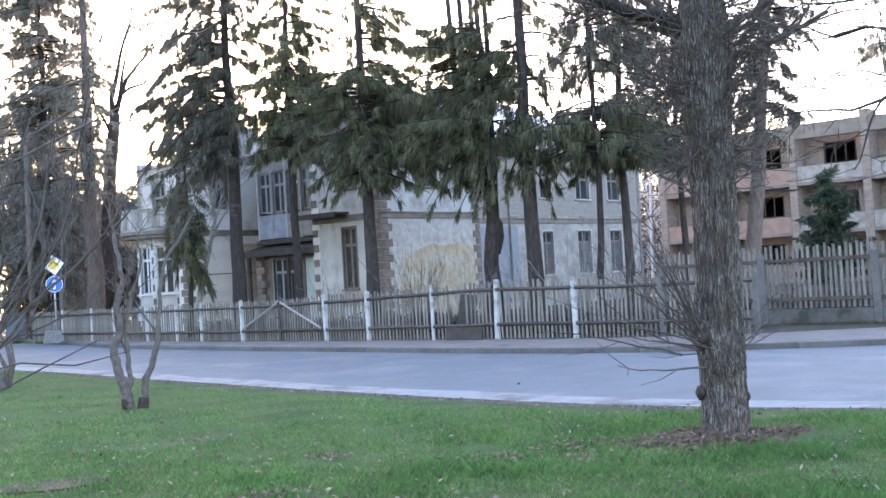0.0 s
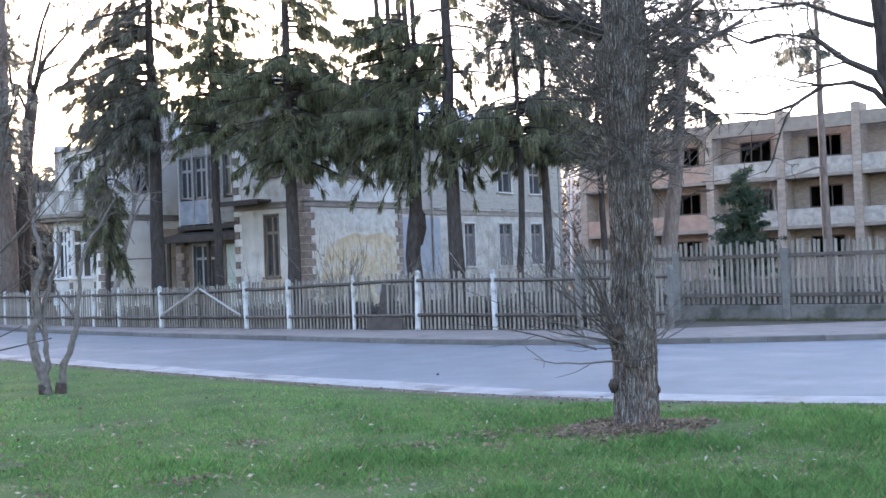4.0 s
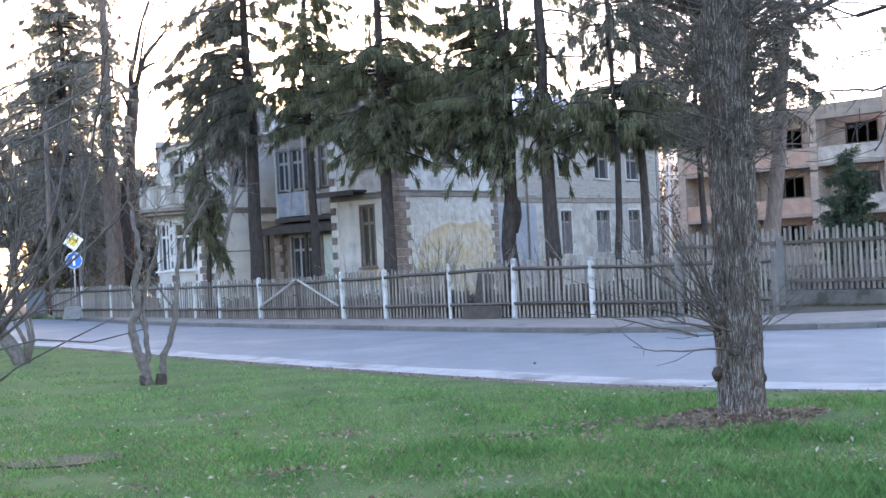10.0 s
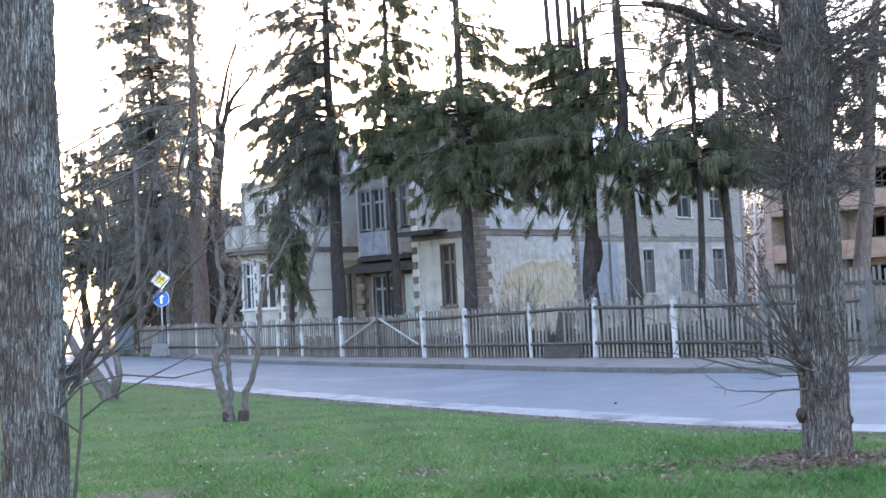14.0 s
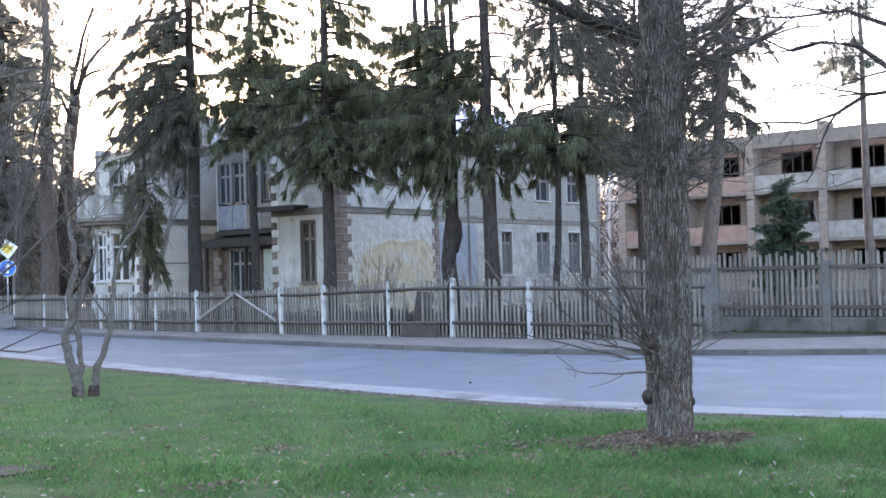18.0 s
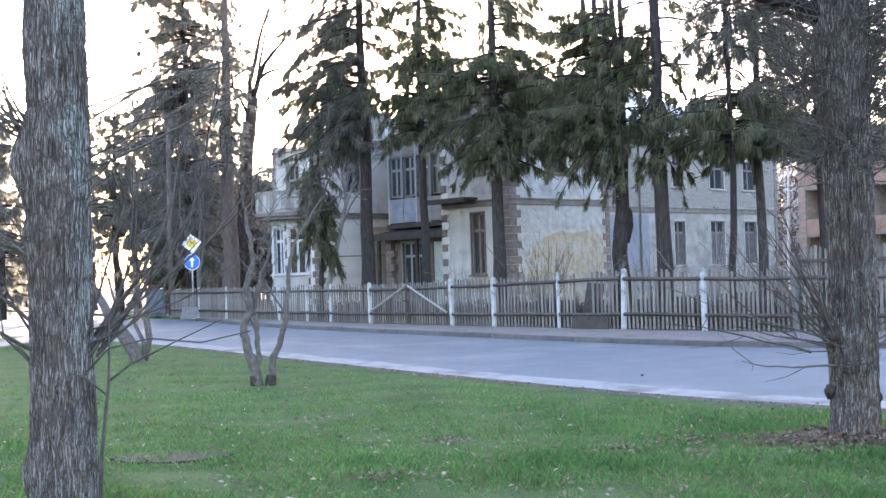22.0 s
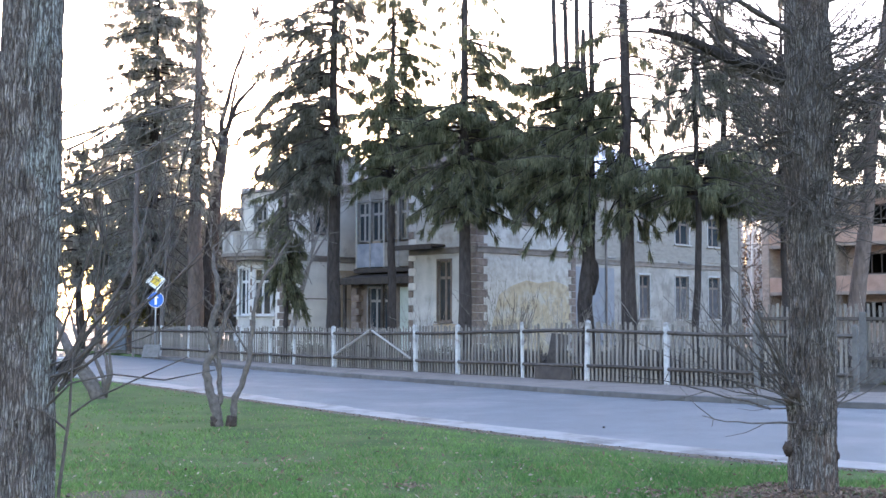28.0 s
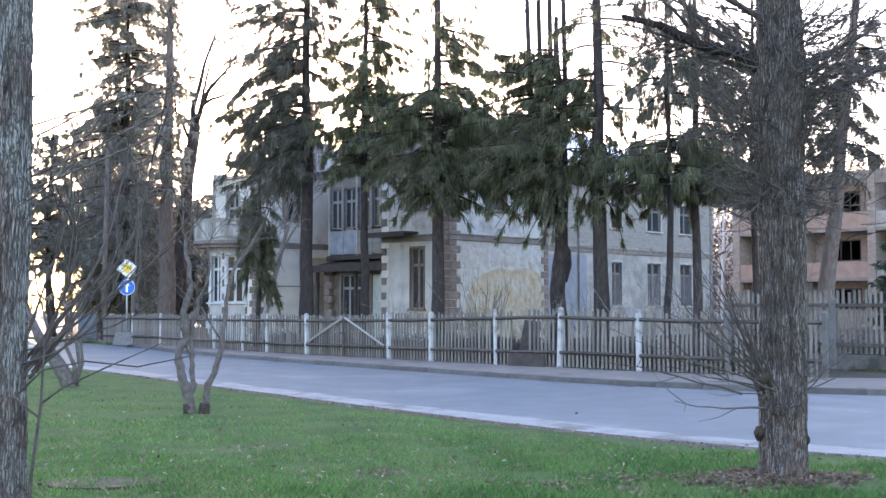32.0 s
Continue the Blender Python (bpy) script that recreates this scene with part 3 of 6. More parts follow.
for i in range(len(POSTS) - 1):
    (s0, d0, _), (s1, d1, _) = POSTS[i], POSTS[i + 1]
    a, b = street(s0, d0), street(s1, d1)
    run, ang = (b - a).length, math.degrees(math.atan2(b.y - a.y, b.x - a.x))
    h0, h1 = fence_height(s0), fence_height(s1)
    owner = yard_fence
    if i == GATE:
        owner = thing("gate", Matrix(), "grey wooden double gate of thin pickets with crossing braces", "gate")
    for z in (0.26, 0.86):
        rail = Mesh().tube([(0.06, -0.062, z * h0), (run / 2, -0.062, z * (h0 + h1) / 2 + random.uniform(-0.02, 0.02)), (run - 0.06, -0.062, z * h1)], [0.046] * 3, 4)
        part("rail", rail, RAIL, owner, at=pose(*a, 0, 0, ang))
    pitch = 0.125 if s0 > -13 else (0.15 if s0 > -19 else 0.078)
    count = int((run - 0.2) / pitch)
    for k in range(count):
        x = 0.12 + (k + 0.5) * (run - 0.24) / count
        if i == 10 and 0.3 < x / run < 0.55:
            continue  # pickets are missing here
        h = (h0 + (h1 - h0) * x / run) * random.uniform(0.965, 1.03)
        if i == 11 and k > count - 3:
            h *= 0.9
        part("picket", random.choice(pickets), PICKET, owner,
             at=pose(*a, 0, 0, ang) @ pose(x, -0.02, 0.03, random.uniform(-0.8, 0.8), random.uniform(-1.4, 1.4), 0) @ Matrix.Diagonal((1, 1, h - 0.03, 1)))
    if i == GATE:
        for x0, x1 in ((0.15, run / 2 - 0.05), (run - 0.15, run / 2 + 0.05)):
            part("brace", Mesh().tube([(x0, -0.1, 0.32 * h0), (x1, -0.1, 0.95 * h0)], [0.04, 0.04], 4), BRACE, owner, "pale diagonal brace", at=pose(*a, 0, 0, ang))
        part("meeting_stile", Mesh().box(run / 2 - 0.04, -0.13, 0.05, run / 2 + 0.04, -0.1, 1.22, 0.008), RAIL, owner, at=pose(*a, 0, 0, ang))
        part("latch", Mesh().box(run / 2 - 0.12, -0.15, 0.72, run / 2 + 0.12, -0.13, 0.76, 0.004), DARKWOOD, owner, at=pose(*a, 0, 0, ang))
# a sheet of dark board behind the gap, leaning
board_gap = part("leaning_board", Mesh().box(-0.3, 0, 0, 0.3, 0.03, 1.2, 0.008), RAIL, None, at=pose(*street(-1.42, 0.2), -9, 6, STREET))
tagged(board_gap, "grey weathered board leaning behind the broken fence", "board")
# added near-black sheet: paints the darkness of the hole in the fence
dark_sheet = part("tar_board", Mesh().box(-0.14, 0, 0.35, 0.14, 0.02, 1.12, 0.006), PAINTED_DARK, None, at=pose(*street(-1.05, 0.06), -4, 8, STREET) @ pose(0, 0, -0.35))
tagged(dark_sheet, "near-black sheet standing in for the dark hole in the fence", "board")
# low panel that makes the bottom of this span darker
foot_panel = part("low_board_panel", Mesh().box(-0.62, 0, 0, 0.62, 0.03, 0.34, 0.008), DARKWOOD, None, at=pose(*street(-0.85, -0.47), -4, 1, STREET))
tagged(foot_panel, "dark low panel set against the foot of the fence", "board")

tall_fence = thing("tall_fence", Matrix(), "tall grey picket fence on a concrete plinth", "fence")
tall_pickets = [picket_data("picket", w, 0.026, 1.0, tip) for w, tip in ((0.066, 0.012), (0.07, -0.012), (0.062, 0.004))]
TALL0, TALLD, TALLP = 2.5, 4.1, 2.93
for i in range(8):
    s = TALL0 + i * TALLP
    part("post", Mesh().box(-0.1, -0.1, -0.1, 0.1, 0.1, 1.77, 0.015), GREY_POST, tall_fence, "square grey concrete post", at=pose(*street(s, TALLD), 0, random.uniform(-0.8, 0.8), STREET))
    if i == 7:
        break
    at0 = pose(*street(s, TALLD), 0, 0, STREET)
    part("plinth", Mesh().box(0.1, -0.07, -0.15, TALLP - 0.1, 0.07, 0.37, 0.015), PLINTH, tall_fence, at=at0)
    for z in (0.62, 1.6):
        part("rail", Mesh().box(0.1, -0.095, z - 0.045, TALLP - 0.1, -0.035, z + 0.045, 0.006), RAIL, tall_fence, at=at0)
    for k in range(20):
        x = 0.17 + k * (TALLP - 0.34) / 19
        part("picket", random.choice(tall_pickets), PICKET, tall_fence, at=at0 @ pose(x, -0.032, 0.4, random.uniform(-0.8, 0.8), random.uniform(-1.2, 1.2), 0) @ Matrix.Diagonal((1, 1, random.uniform(1.5, 1.6), 1)))


# ---- the house ----
HOUSE = pose(2.59, 43.48, 0, 0, 0, STREET)
house = thing("house", HOUSE, "neglected two-storey villa with dirty white plaster, brown quoins and board siding", "house")


def solid(length, z0, z1, thick, openings=()):
    """A wall panel along x, its outer face at y = 0, with openings (x0, x1, z0, z1) through it."""
    xs = sorted({0, length, *(v for o in openings for v in o[:2])})
    zs = sorted({z0, z1, *(v for o in openings for v in o[2:4])})
    is_open = lambda i, j: not (0 <= i < len(xs) - 1 and 0 <= j < len(zs) - 1) or any(o[0] - 1e-6 <= xs[i] and xs[i + 1] <= o[1] + 1e-6 and o[2] - 1e-6 <= zs[j] and zs[j + 1] <= o[3] + 1e-6 for o in openings)
    m = Mesh()
    for i in range(len(xs) - 1):
        for j in range(len(zs) - 1):
            if is_open(i, j):
                continue
            a, b, c, d = xs[i], xs[i + 1], zs[j], zs[j + 1]
            m.add([(a, 0, c), (b, 0, c), (b, 0, d), (a, 0, d)], [(0, 1, 2, 3)])
            m.add([(a, thick, c), (b, thick, c), (b, thick, d), (a, thick, d)], [(3, 2, 1, 0)])
            for di, dj, q in ((-1, 0, [(a, 0, c), (a, 0, d), (a, thick, d), (a, thick, c)]), (1, 0, [(b, 0, d), (b, 0, c), (b, thick, c), (b, thick, d)]),
                              (0, -1, [(b, 0, c), (a, 0, c), (a, thick, c), (b, thick, c)]), (0, 1, [(a, 0, d), (b, 0, d), (b, thick, d), (a, thick, d)])):
                if is_open(i + di, j + dj):
                    m.add(q, [(0, 1, 2, 3)])
    return m


def siding(length, z0, z1, openings=(), step=0.16):
    """Lapped boards over a panel, broken at the openings; one joined mesh."""
    m, z = Mesh(), z0
    while z < z1 - 0.02:
        top = min(z + step, z1)
        cuts, x = [], 0.0
        for o in sorted(openings):
            if o[2] - 0.1 < top and o[3] + 0.1 > z:
                cuts.append((x, o[0] - 0.1))
                x = o[1] + 0.1
        cuts.append((x, length))
        for a, b in cuts:
            if b - a > 0.05:
                m.add([(a, -0.034, z), (b, -0.034, z), (b, -0.008, top + 0.01), (a, -0.008, top + 0.01), (a, -0.004, z), (b, -0.004, z)], [(0, 1, 2, 3), (4, 5, 1, 0), (0, 3, 4), (1, 5, 2)])
        z = top
    return m


def wall(name, x, y, turn, length, z0, z1, mat, openings=(), label="", owner=None, thick=0.3):
    """A wall part of the house from (x, y) along its turn; the outside lies to the right of the way."""
    at = pose(x, y, 0, 0, 0, turn)
    return part(name, solid(length, z0, z1, thick, openings), mat, owner or house, label, at), at


def window(at, x0, x1, z0, z1, frame_mat=FRAME_BROWN, lights=2, transom=0.68, casing=0.1, casing_mat=None, glass=GLASS, low_glass=None, owner=None, sill=True, label="", curtain=False):
    """A casement window in a panel: casing, sashes and panes."""
    w = part("window", Mesh().box(x0 - casing, -0.045, z1, x1 + casing, 0.1, z1 + casing * 1.3, 0.01).box(x0 - casing, -0.04, z0, x0, 0.1, z1, 0.01).box(x1, -0.04, z0, x1 + casing, 0.1, z1, 0.01),
             casing_mat or frame_mat, owner or house, label, at)
    if sill:
        part("sill", Mesh().box(x0 - casing - 0.05, -0.12, z0 - 0.08, x1 + casing + 0.05, 0.1, z0, 0.012), casing_mat or frame_mat, w)
    f = 0.055
    zt = z0 + (z1 - z0) * transom
    step = (x1 - x0) / lights
    for i in range(lights):
        a, b = x0 + i * step, x0 + (i + 1) * step
        for c, d in ((z0, zt), (zt, z1)) if transom < 0.99 else ((z0, z1),):
            sash = Mesh().box(a, 0.1, c, a + f, 0.15, d).box(b - f, 0.1, c, b, 0.15, d).box(a + f, 0.1, c, b - f, 0.15, c + f).box(a + f, 0.1, d - f, b - f, 0.15, d)
            part("sash", sash, frame_mat, w)
            pane = part("pane", Mesh().box(a + f, 0.12, c + f, b - f, 0.128, d - f), (low_glass or glass) if c == z0 else glass, w)
    if curtain:
        part("curtain", Mesh().box(x0 + 0.02, 0.22, z0 + 0.05, x1 - 0.02, 0.235, z1 - 0.05), SIGN_WHITE, w, "white curtain")
    return w


def quoins(at, z0, z1, first=0.0, long=0.5, short=0.3, step=0.3, dark=QUOIN, both=True):
    """Corner blocks, set a little proud of both faces of a corner at the panel's x = 0 (its other face runs along +y)."""
    z, i = z0, 0
    while z + step <= z1 + 1e-3:
        a, b = (long, short) if i % 2 else (short, long)
        m = Mesh().box(-a, -0.035, z + 0.008, 0.035, 0.02, z + step - 0.008, 0.012)
        if both:
            m.box(-0.02, 0.02, z + 0.008, 0.035, b, z + step - 0.008, 0.012)
        part("quoin", m, dark, house, at=at)
        z, i = z + step, i + 1


EAVE, BELTZ, FRONT = 7.6, 4.22, -1.65
# bay: street face with the tall window
op = [(1.68, 2.42, 1.45, 3.85)]
_, at = wall("wall_bay_street", -3.8, 0, 0, 3.8, 0, BELTZ, PLASTER, op, "stained white plaster")
window(at, *op[0], FRAME_BROWN, 2, 0.72, 0.06)
part("recessed_panel", Mesh().box(1.4, -0.02, 0.75, 2.75, -0.004, 1.35, 0.006), PLASTER_TAN, house, at=at)
op2 = [(1.5, 2.5, 5.4, 6.9)]
_, at = wall("wall_bay_street_upper", -3.8, 0, 0, 3.8, BELTZ, EAVE, PLASTER, op2, "stained white plaster")
window(at, *op2[0], FRAME_BROWN, 2, 0.7)
# bay: yellow side
_, at = wall("wall_bay_side", 0, 0, 90, 6.0, 0, BELTZ - 0.1, RENDER_YELLOW, (), "blank pale render wall")
part("ochre_patch", Mesh().add([(x, y, z) for y in (-0.01, -0.002) for x, z in ((0.7, 0.0), (5.6, 0.0), (5.7, 1.2), (5.6, 2.9), (4.6, 3.12), (3.7, 3.0), (2.9, 3.1), (2.0, 2.85), (1.3, 2.5), (0.9, 1.3))], [tuple(range(10))] + [(i, 10 + i, 10 + (i + 1) % 10, (i + 1) % 10) for i in range(10)]), RENDER_OCHRE, house, "bare ochre render where the coat has come off", at)
op3 = [(2.2, 3.3, 5.4, 6.9)]
_, at = wall("wall_bay_side_upper", 0, 0, 90, 6.0, BELTZ - 0.1, EAVE, PLASTER, op3)
window(at, *op3[0], FRAME_BROWN, 2, 0.7)
_, at = wall("wall_bay_back", 0, 6.0, 180, 2.9, 0, EAVE, PLASTER)
_, at = wall("wall_bay_inner", -3.8, 2.9, -90, 2.9, 0, EAVE, PLASTER)
quoins(pose(0, 0, 0), 0, 7.5, long=0.62, short=0.4)
quoins(pose(0, 6.0, 0, 0, 0, 90), 0, 7.5, long=0.42, short=0.22, dark=QUOIN)
z, i = 0.0, 0
while z < 7.4:
    part("quoin", Mesh().box(-3.835, -0.035, z + 0.008, -3.8 + (0.42 if i % 2 else 0.24), 0.02, z + 0.29, 0.012), QUOIN if i % 2 == 0 else QUOIN_PALE, house)
    z, i = z + 0.3, i + 1
# right wing
wing = [(8.62, 9.5, 1.55, 3.7), (11.72, 12.95, 1.52, 3.72), (14.8, 15.95, 1.52, 3.72)]
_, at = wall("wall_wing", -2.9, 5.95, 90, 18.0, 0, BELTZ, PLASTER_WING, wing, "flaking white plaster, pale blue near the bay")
for o in wing:
    window(at, *o, FRAME_BROWN, 2, 0.74, 0.08, CASING, low_glass=GLASS_PALE)
part("blue_patch", Mesh().box(3.4, -0.012, 0.3, 6.6, -0.004, BELTZ - 0.25), PLASTER_BLUE, house, "old pale blue paint", at)
part("downpipe", Mesh().tube([(5.9, -0.09, 0.2), (5.9, -0.09, 7.4)], [0.05, 0.05], 8), BELT, house, "rusty downpipe", at)
wing2 = [(8.6, 9.5, 5.4, 6.9), (11.75, 13.0, 5.38, 6.88), (14.8, 16.0, 5.38, 6.88)]
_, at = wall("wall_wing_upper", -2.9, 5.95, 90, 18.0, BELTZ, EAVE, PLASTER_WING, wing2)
part("corner_board", Mesh().box(17.82, -0.06, 0, 18.06, 0.02, EAVE, 0.01), BELT, house, "dark corner board", at)
part("siding", siding(18.0, BELTZ + 0.28, EAVE - 0.1, wing2), SIDING, house, "horizontal white boards", at)
for o in wing2:
    window(at, *o, FRAME_BROWN, 2, 0.7, 0.1, CASING)
for k in (0, 10, 20):
    part("siding_ledge", Mesh().box(k * 0.6, -0.1, BELTZ + 0.2, k * 0.6 + 0.6, 0.0, BELTZ + 0.28, 0.01), FRAME_GREY, house, at=at)
# left volume and its side wall
_, at = wall("wall_left_side", -10.2, FRONT, 90, 4.55, 0, BELTZ, PLASTER_PALE, (), "white plaster with a bare tan patch and a thin joint line")
part("bare_patch", Mesh().box(2.9, -0.012, 0.4, 4.53, -0.004, 3.75), PLASTER_TAN, house, "bare tan plaster", at)
part("joint", Mesh().box(0.1, -0.02, 2.4, 4.5, -0.004, 2.45), BELT, house, at=at)
opl = [(1.75, 2.55, 5.4, 6.9)]
_, at = wall("wall_left_side_upper", -10.2, FRONT, 90, 4.55, BELTZ, EAVE, PLASTER_PALE, opl)
window(at, *opl[0], FRAME_BROWN, 2, 0.7)
_, at = wall("wall_left_parapet", -10.2, 0.2, 90, 2.6, EAVE + 0.25, 9.1, PLASTER)
_, at = wall("wall_left_street", -13.6, FRONT, 0, 3.4, 0, 7.25, PLASTER_PALE, [(1.2, 2.1, 4.45, 6.6)])
window(at, 1.2, 2.1, 4.45, 6.6, FRAME_GREY, 2, 0.7, 0.08, sill=False)
_, at = wall("wall_left_end", -13.6, 23.9, -90, 25.55, 0, EAVE, PLASTER)
_, at = wall("wall_rear", -2.9, 23.95, 180, 10.7, 0, EAVE, PLASTER)
quoins(pose(-10.2, FRONT, 0), 0, 7.5, long=0.42, short=0.25)
# recess with porch and veranda
_, at = wall("wall_recess", -10.2, 2.9, 0, 6.4, 0, EAVE, PLASTER_TAN)
# belts and cornices: each a straight moulding on its face
for x, y, turn, length in ((-3.8, 0, 0, 3.8), (0, 0, 90, 6.0), (-2.9, 6.0, 90, 18.0), (-10.2, FRONT, 90, 4.55), (-10.8, FRONT, 0, 0.6)):
    part("belt", Mesh().box(0, -0.06, BELTZ - 0.1, length, 0.02, BELTZ + 0.1, 0.015).box(0, -0.1, BELTZ + 0.1, length, 0.02, BELTZ + 0.16, 0.01), BELT, house, "brown moulded belt course", pose(x, y, 0, 0, 0, turn))
    part("cornice", Mesh().box(-0.1, -0.45, EAVE, length + 0.1, 0.02, EAVE + 0.1, 0.015).box(0, -0.2, EAVE - 0.25, length, 0.02, EAVE, 0.02), ROOF if turn == 90 and length > 10 else BELT, house, "projecting eaves cornice", pose(x, y, 0, 0, 0, turn))
# roofs: hipped sheets with thickness
def roof(name, x0, y0, x1, y1, z0, z1, mat, inset, label):
    w = min(x1 - x0, y1 - y0) / 2 * inset
    v = [(x0, y0, z0), (x1, y0, z0), (x1, y1, z0), (x0, y1, z0)]
    if x1 - x0 < y1 - y0:
        r = [((x0 + x1) / 2, y0 + w, z1), ((x0 + x1) / 2, y1 - w, z1)]
        f = [(0, 1, 4), (1, 2, 5, 4), (2, 3, 5), (3, 0, 4, 5)]
    else:
        r = [(x0 + w, (y0 + y1) / 2, z1), (x1 - w, (y0 + y1) / 2, z1)]
        f = [(0, 1, 5, 4), (1, 2, 5), (2, 3, 4, 5), (3, 0, 4)]
    part(name, Mesh().add(v + r, f + [(3, 2, 1, 0)]), mat, house, label)


roof("roof_wing", -14.0, 2.3, -2.45, 24.4, EAVE + 0.1, 11.2, ROOF_BLUE, 0.9, "weathered zinc sheet roof")
roof("roof_bay", -4.2, -0.4, 0.4, 6.4, EAVE + 0.1, 9.9, ROOF, 1.0, "rusty sheet hip roof")
roof("roof_left", -13.8, -1.85, -10.22, 6.0, 7.25, 7.75, ROOF, 0.9, "rusty sheet hip roof")
# veranda: glazed upper box over the entrance
vx0, vx1, vy = -8.5, -3.86, 1.1
part("veranda_floor", Mesh().box(vx0 - 0.1, vy - 0.1, 3.55, vx1, 2.9, 3.75, 0.02), DARKWOOD, house)
for k in range(5):
    a = vx0 + k * (vx1 - vx0) / 5
    b = vx0 + (k + 1) * (vx1 - vx0) / 5
    part("veranda_panel", Mesh().box(a + 0.03, vy, 3.8, b - 0.03, vy + 0.05, 4.85, 0.012), BLUE_PANEL if k < 2 else SIDING, house, "faded blue boarded panel" if k < 2 else "")
    part("veranda_post", Mesh().box(a - 0.05, vy - 0.02, 3.75, a + 0.05, vy + 0.1, 7.4, 0.012), CASING if k % 2 == 0 else FRAME_GREY, house)
    window(pose(0, vy, 0), a + 0.08, b - 0.08, 4.95, 6.7, FRAME_GREY, 2, 0.68, 0.04, sill=False)
    part("veranda_top", Mesh().box(a + 0.03, vy, 6.78, b - 0.03, vy + 0.05, 7.35, 0.01), SIDING, house)
part("veranda_side", solid(1.8, 3.75, 7.35, 0.06, [(0.4, 1.4, 4.95, 6.7)]), SIDING, house, at=pose(vx0, 2.9, 0, 0, 0, -90))
part("veranda_roof", Mesh().box(vx0 - 0.25, vy - 0.3, 7.4, vx1 + 0.1, 2.9, 7.55, 0.02), ROOF, house)
# porch: dark canopy on posts, a glazed door screen and a pale green door
part("porch_roof", Mesh().add([(-8.75, 0.35, 3.3), (-3.86, 0.35, 3.3), (-3.86, 1.6, 3.56), (-8.75, 1.6, 3.56), (-8.75, 0.35, 3.2), (-3.86, 0.35, 3.2), (-3.86, 1.6, 3.2), (-8.75, 1.6, 3.2)],
                              [(0, 1, 2, 3), (7, 6, 5, 4), (0, 4, 5, 1), (1, 5, 6, 2), (2, 6, 7, 3), (3, 7, 4, 0)]), DARKWOOD, house, "dark board canopy")
part("porch_fascia", Mesh().box(-8.8, 0.3, 3.02, -3.86, 0.36, 3.32, 0.012), DARKWOOD, house)
for x in (-8.6, -6.05, -4.0):
    part("porch_post", Mesh().box(x - 0.07, 0.45, 0, x + 0.07, 0.59, 3.2, 0.015), DARKWOOD, house, "dark square post")
z, i = 0.2, 0
while z < 3.0:
    part("quoin", Mesh().box(-8.45, 0.75, z, -8.45 + (0.55 if i % 2 else 0.38), 1.1, z + 0.28, 0.012), QUOIN, house)
    z, i = z + 0.3, i + 1
part("porch_wall", solid(4.4, 0, 3.2, 0.12, [(0.75, 2.15, 0.95, 2.9), (2.75, 3.7, 0.2, 2.9)]), PORCH_BROWN, house, at=pose(-8.3, 1.0, 0))
window(pose(-8.3, 1.0, 0), 0.75, 2.15, 0.95, 2.9, FRAME_GREY, 3, 0.7, 0.07)
part("entrance_door", Mesh().box(2.77, 0.03, 0.2, 3.68, 0.09, 2.88, 0.01).box(2.9, 0.02, 0.4, 3.55, 0.03, 1.3).box(2.9, 0.02, 1.5, 3.55, 0.03, 2.7), DOOR_GREEN, house, "pale green door", pose(-8.3, 1.0, 0))
part("porch_step", Mesh().box(-6, 0.1, 0, -4, 1.0, 0.19, 0.02), PLINTH, house)
# awning slab over the bay's street face
part("awning", Mesh().box(-4.3, -0.75, 4.42, -1.7, 0.02, 4.5, 0.015).box(-4.3, -0.8, 4.3, -1.7, -0.72, 4.5, 0.01), DARKWOOD, house, "dark board awning")
# polygonal bay on the left volume with a rounded balcony on top
cx, cy = -11.97, FRONT
oct_pts = [(cx - 1.14, cy), (cx - 0.57, cy - 0.85), (cx + 0.57, cy - 0.85), (cx + 1.14, cy)]
for k in range(3):
    (ax, ay), (bx, by) = oct_pts[k], oct_pts[k + 1]
    run, turn = math.hypot(bx - ax, by - ay), math.degrees(math.atan2(by - ay, bx - ax))
    o = [(run / 2 - 0.36, run / 2 + 0.36, 1.7, 3.75)]
    _, at = wall("wall_tower", ax, ay, turn, run, 0, 4.12, PLASTER, o, thick=0.2)
    window(at, *o[0], FRAME_WHITE, 2, 0.72, 0.13, FRAME_WHITE)
    i, z = 0, 0.0
    while z < 3.7:
        for x, w in ((0, 1), (run, -1)):
            e = 0.13 if i % 2 else 0.08
            part("quoin", Mesh().box(min(x, x + w * e), -0.03, z + 0.008, max(x, x + w * e), 0.02, z + 0.29, 0.01), QUOIN_PALE if i % 2 else QUOIN, house, at=at)
        z, i = z + 0.3, i + 1
def arc(r, n=14, a0=180, a1=360):
    return [(cx + r * 0.98 * math.cos(radians(a0 + (a1 - a0) * i / n)), cy + r * 0.95 * math.sin(radians(a0 + (a1 - a0) * i / n))) for i in range(n + 1)]
part("balcony_slab", Mesh().prism(arc(1.8), 4.27, 4.42).prism(arc(1.62), 4.12, 4.27), BELT, house, "rounded balcony slab")
outer, inner = arc(1.75), arc(1.63)
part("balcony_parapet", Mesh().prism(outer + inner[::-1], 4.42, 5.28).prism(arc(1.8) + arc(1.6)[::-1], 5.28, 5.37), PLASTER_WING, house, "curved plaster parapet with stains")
for k in range(0, 14):
    (ax, ay), (bx, by) = arc(1.76)[k], arc(1.76)[k + 1]
    turn = math.degrees(math.atan2(by - ay, bx - ax))
    part("baluster_panel", Mesh().box(0.1, -0.03, 4.52, math.hypot(bx - ax, by - ay) - 0.08, 0.02, 5.2, 0.012), PLASTER if k % 2 else PLASTER_WING, house, at=pose(ax, ay, 0, 0, 0, turn))

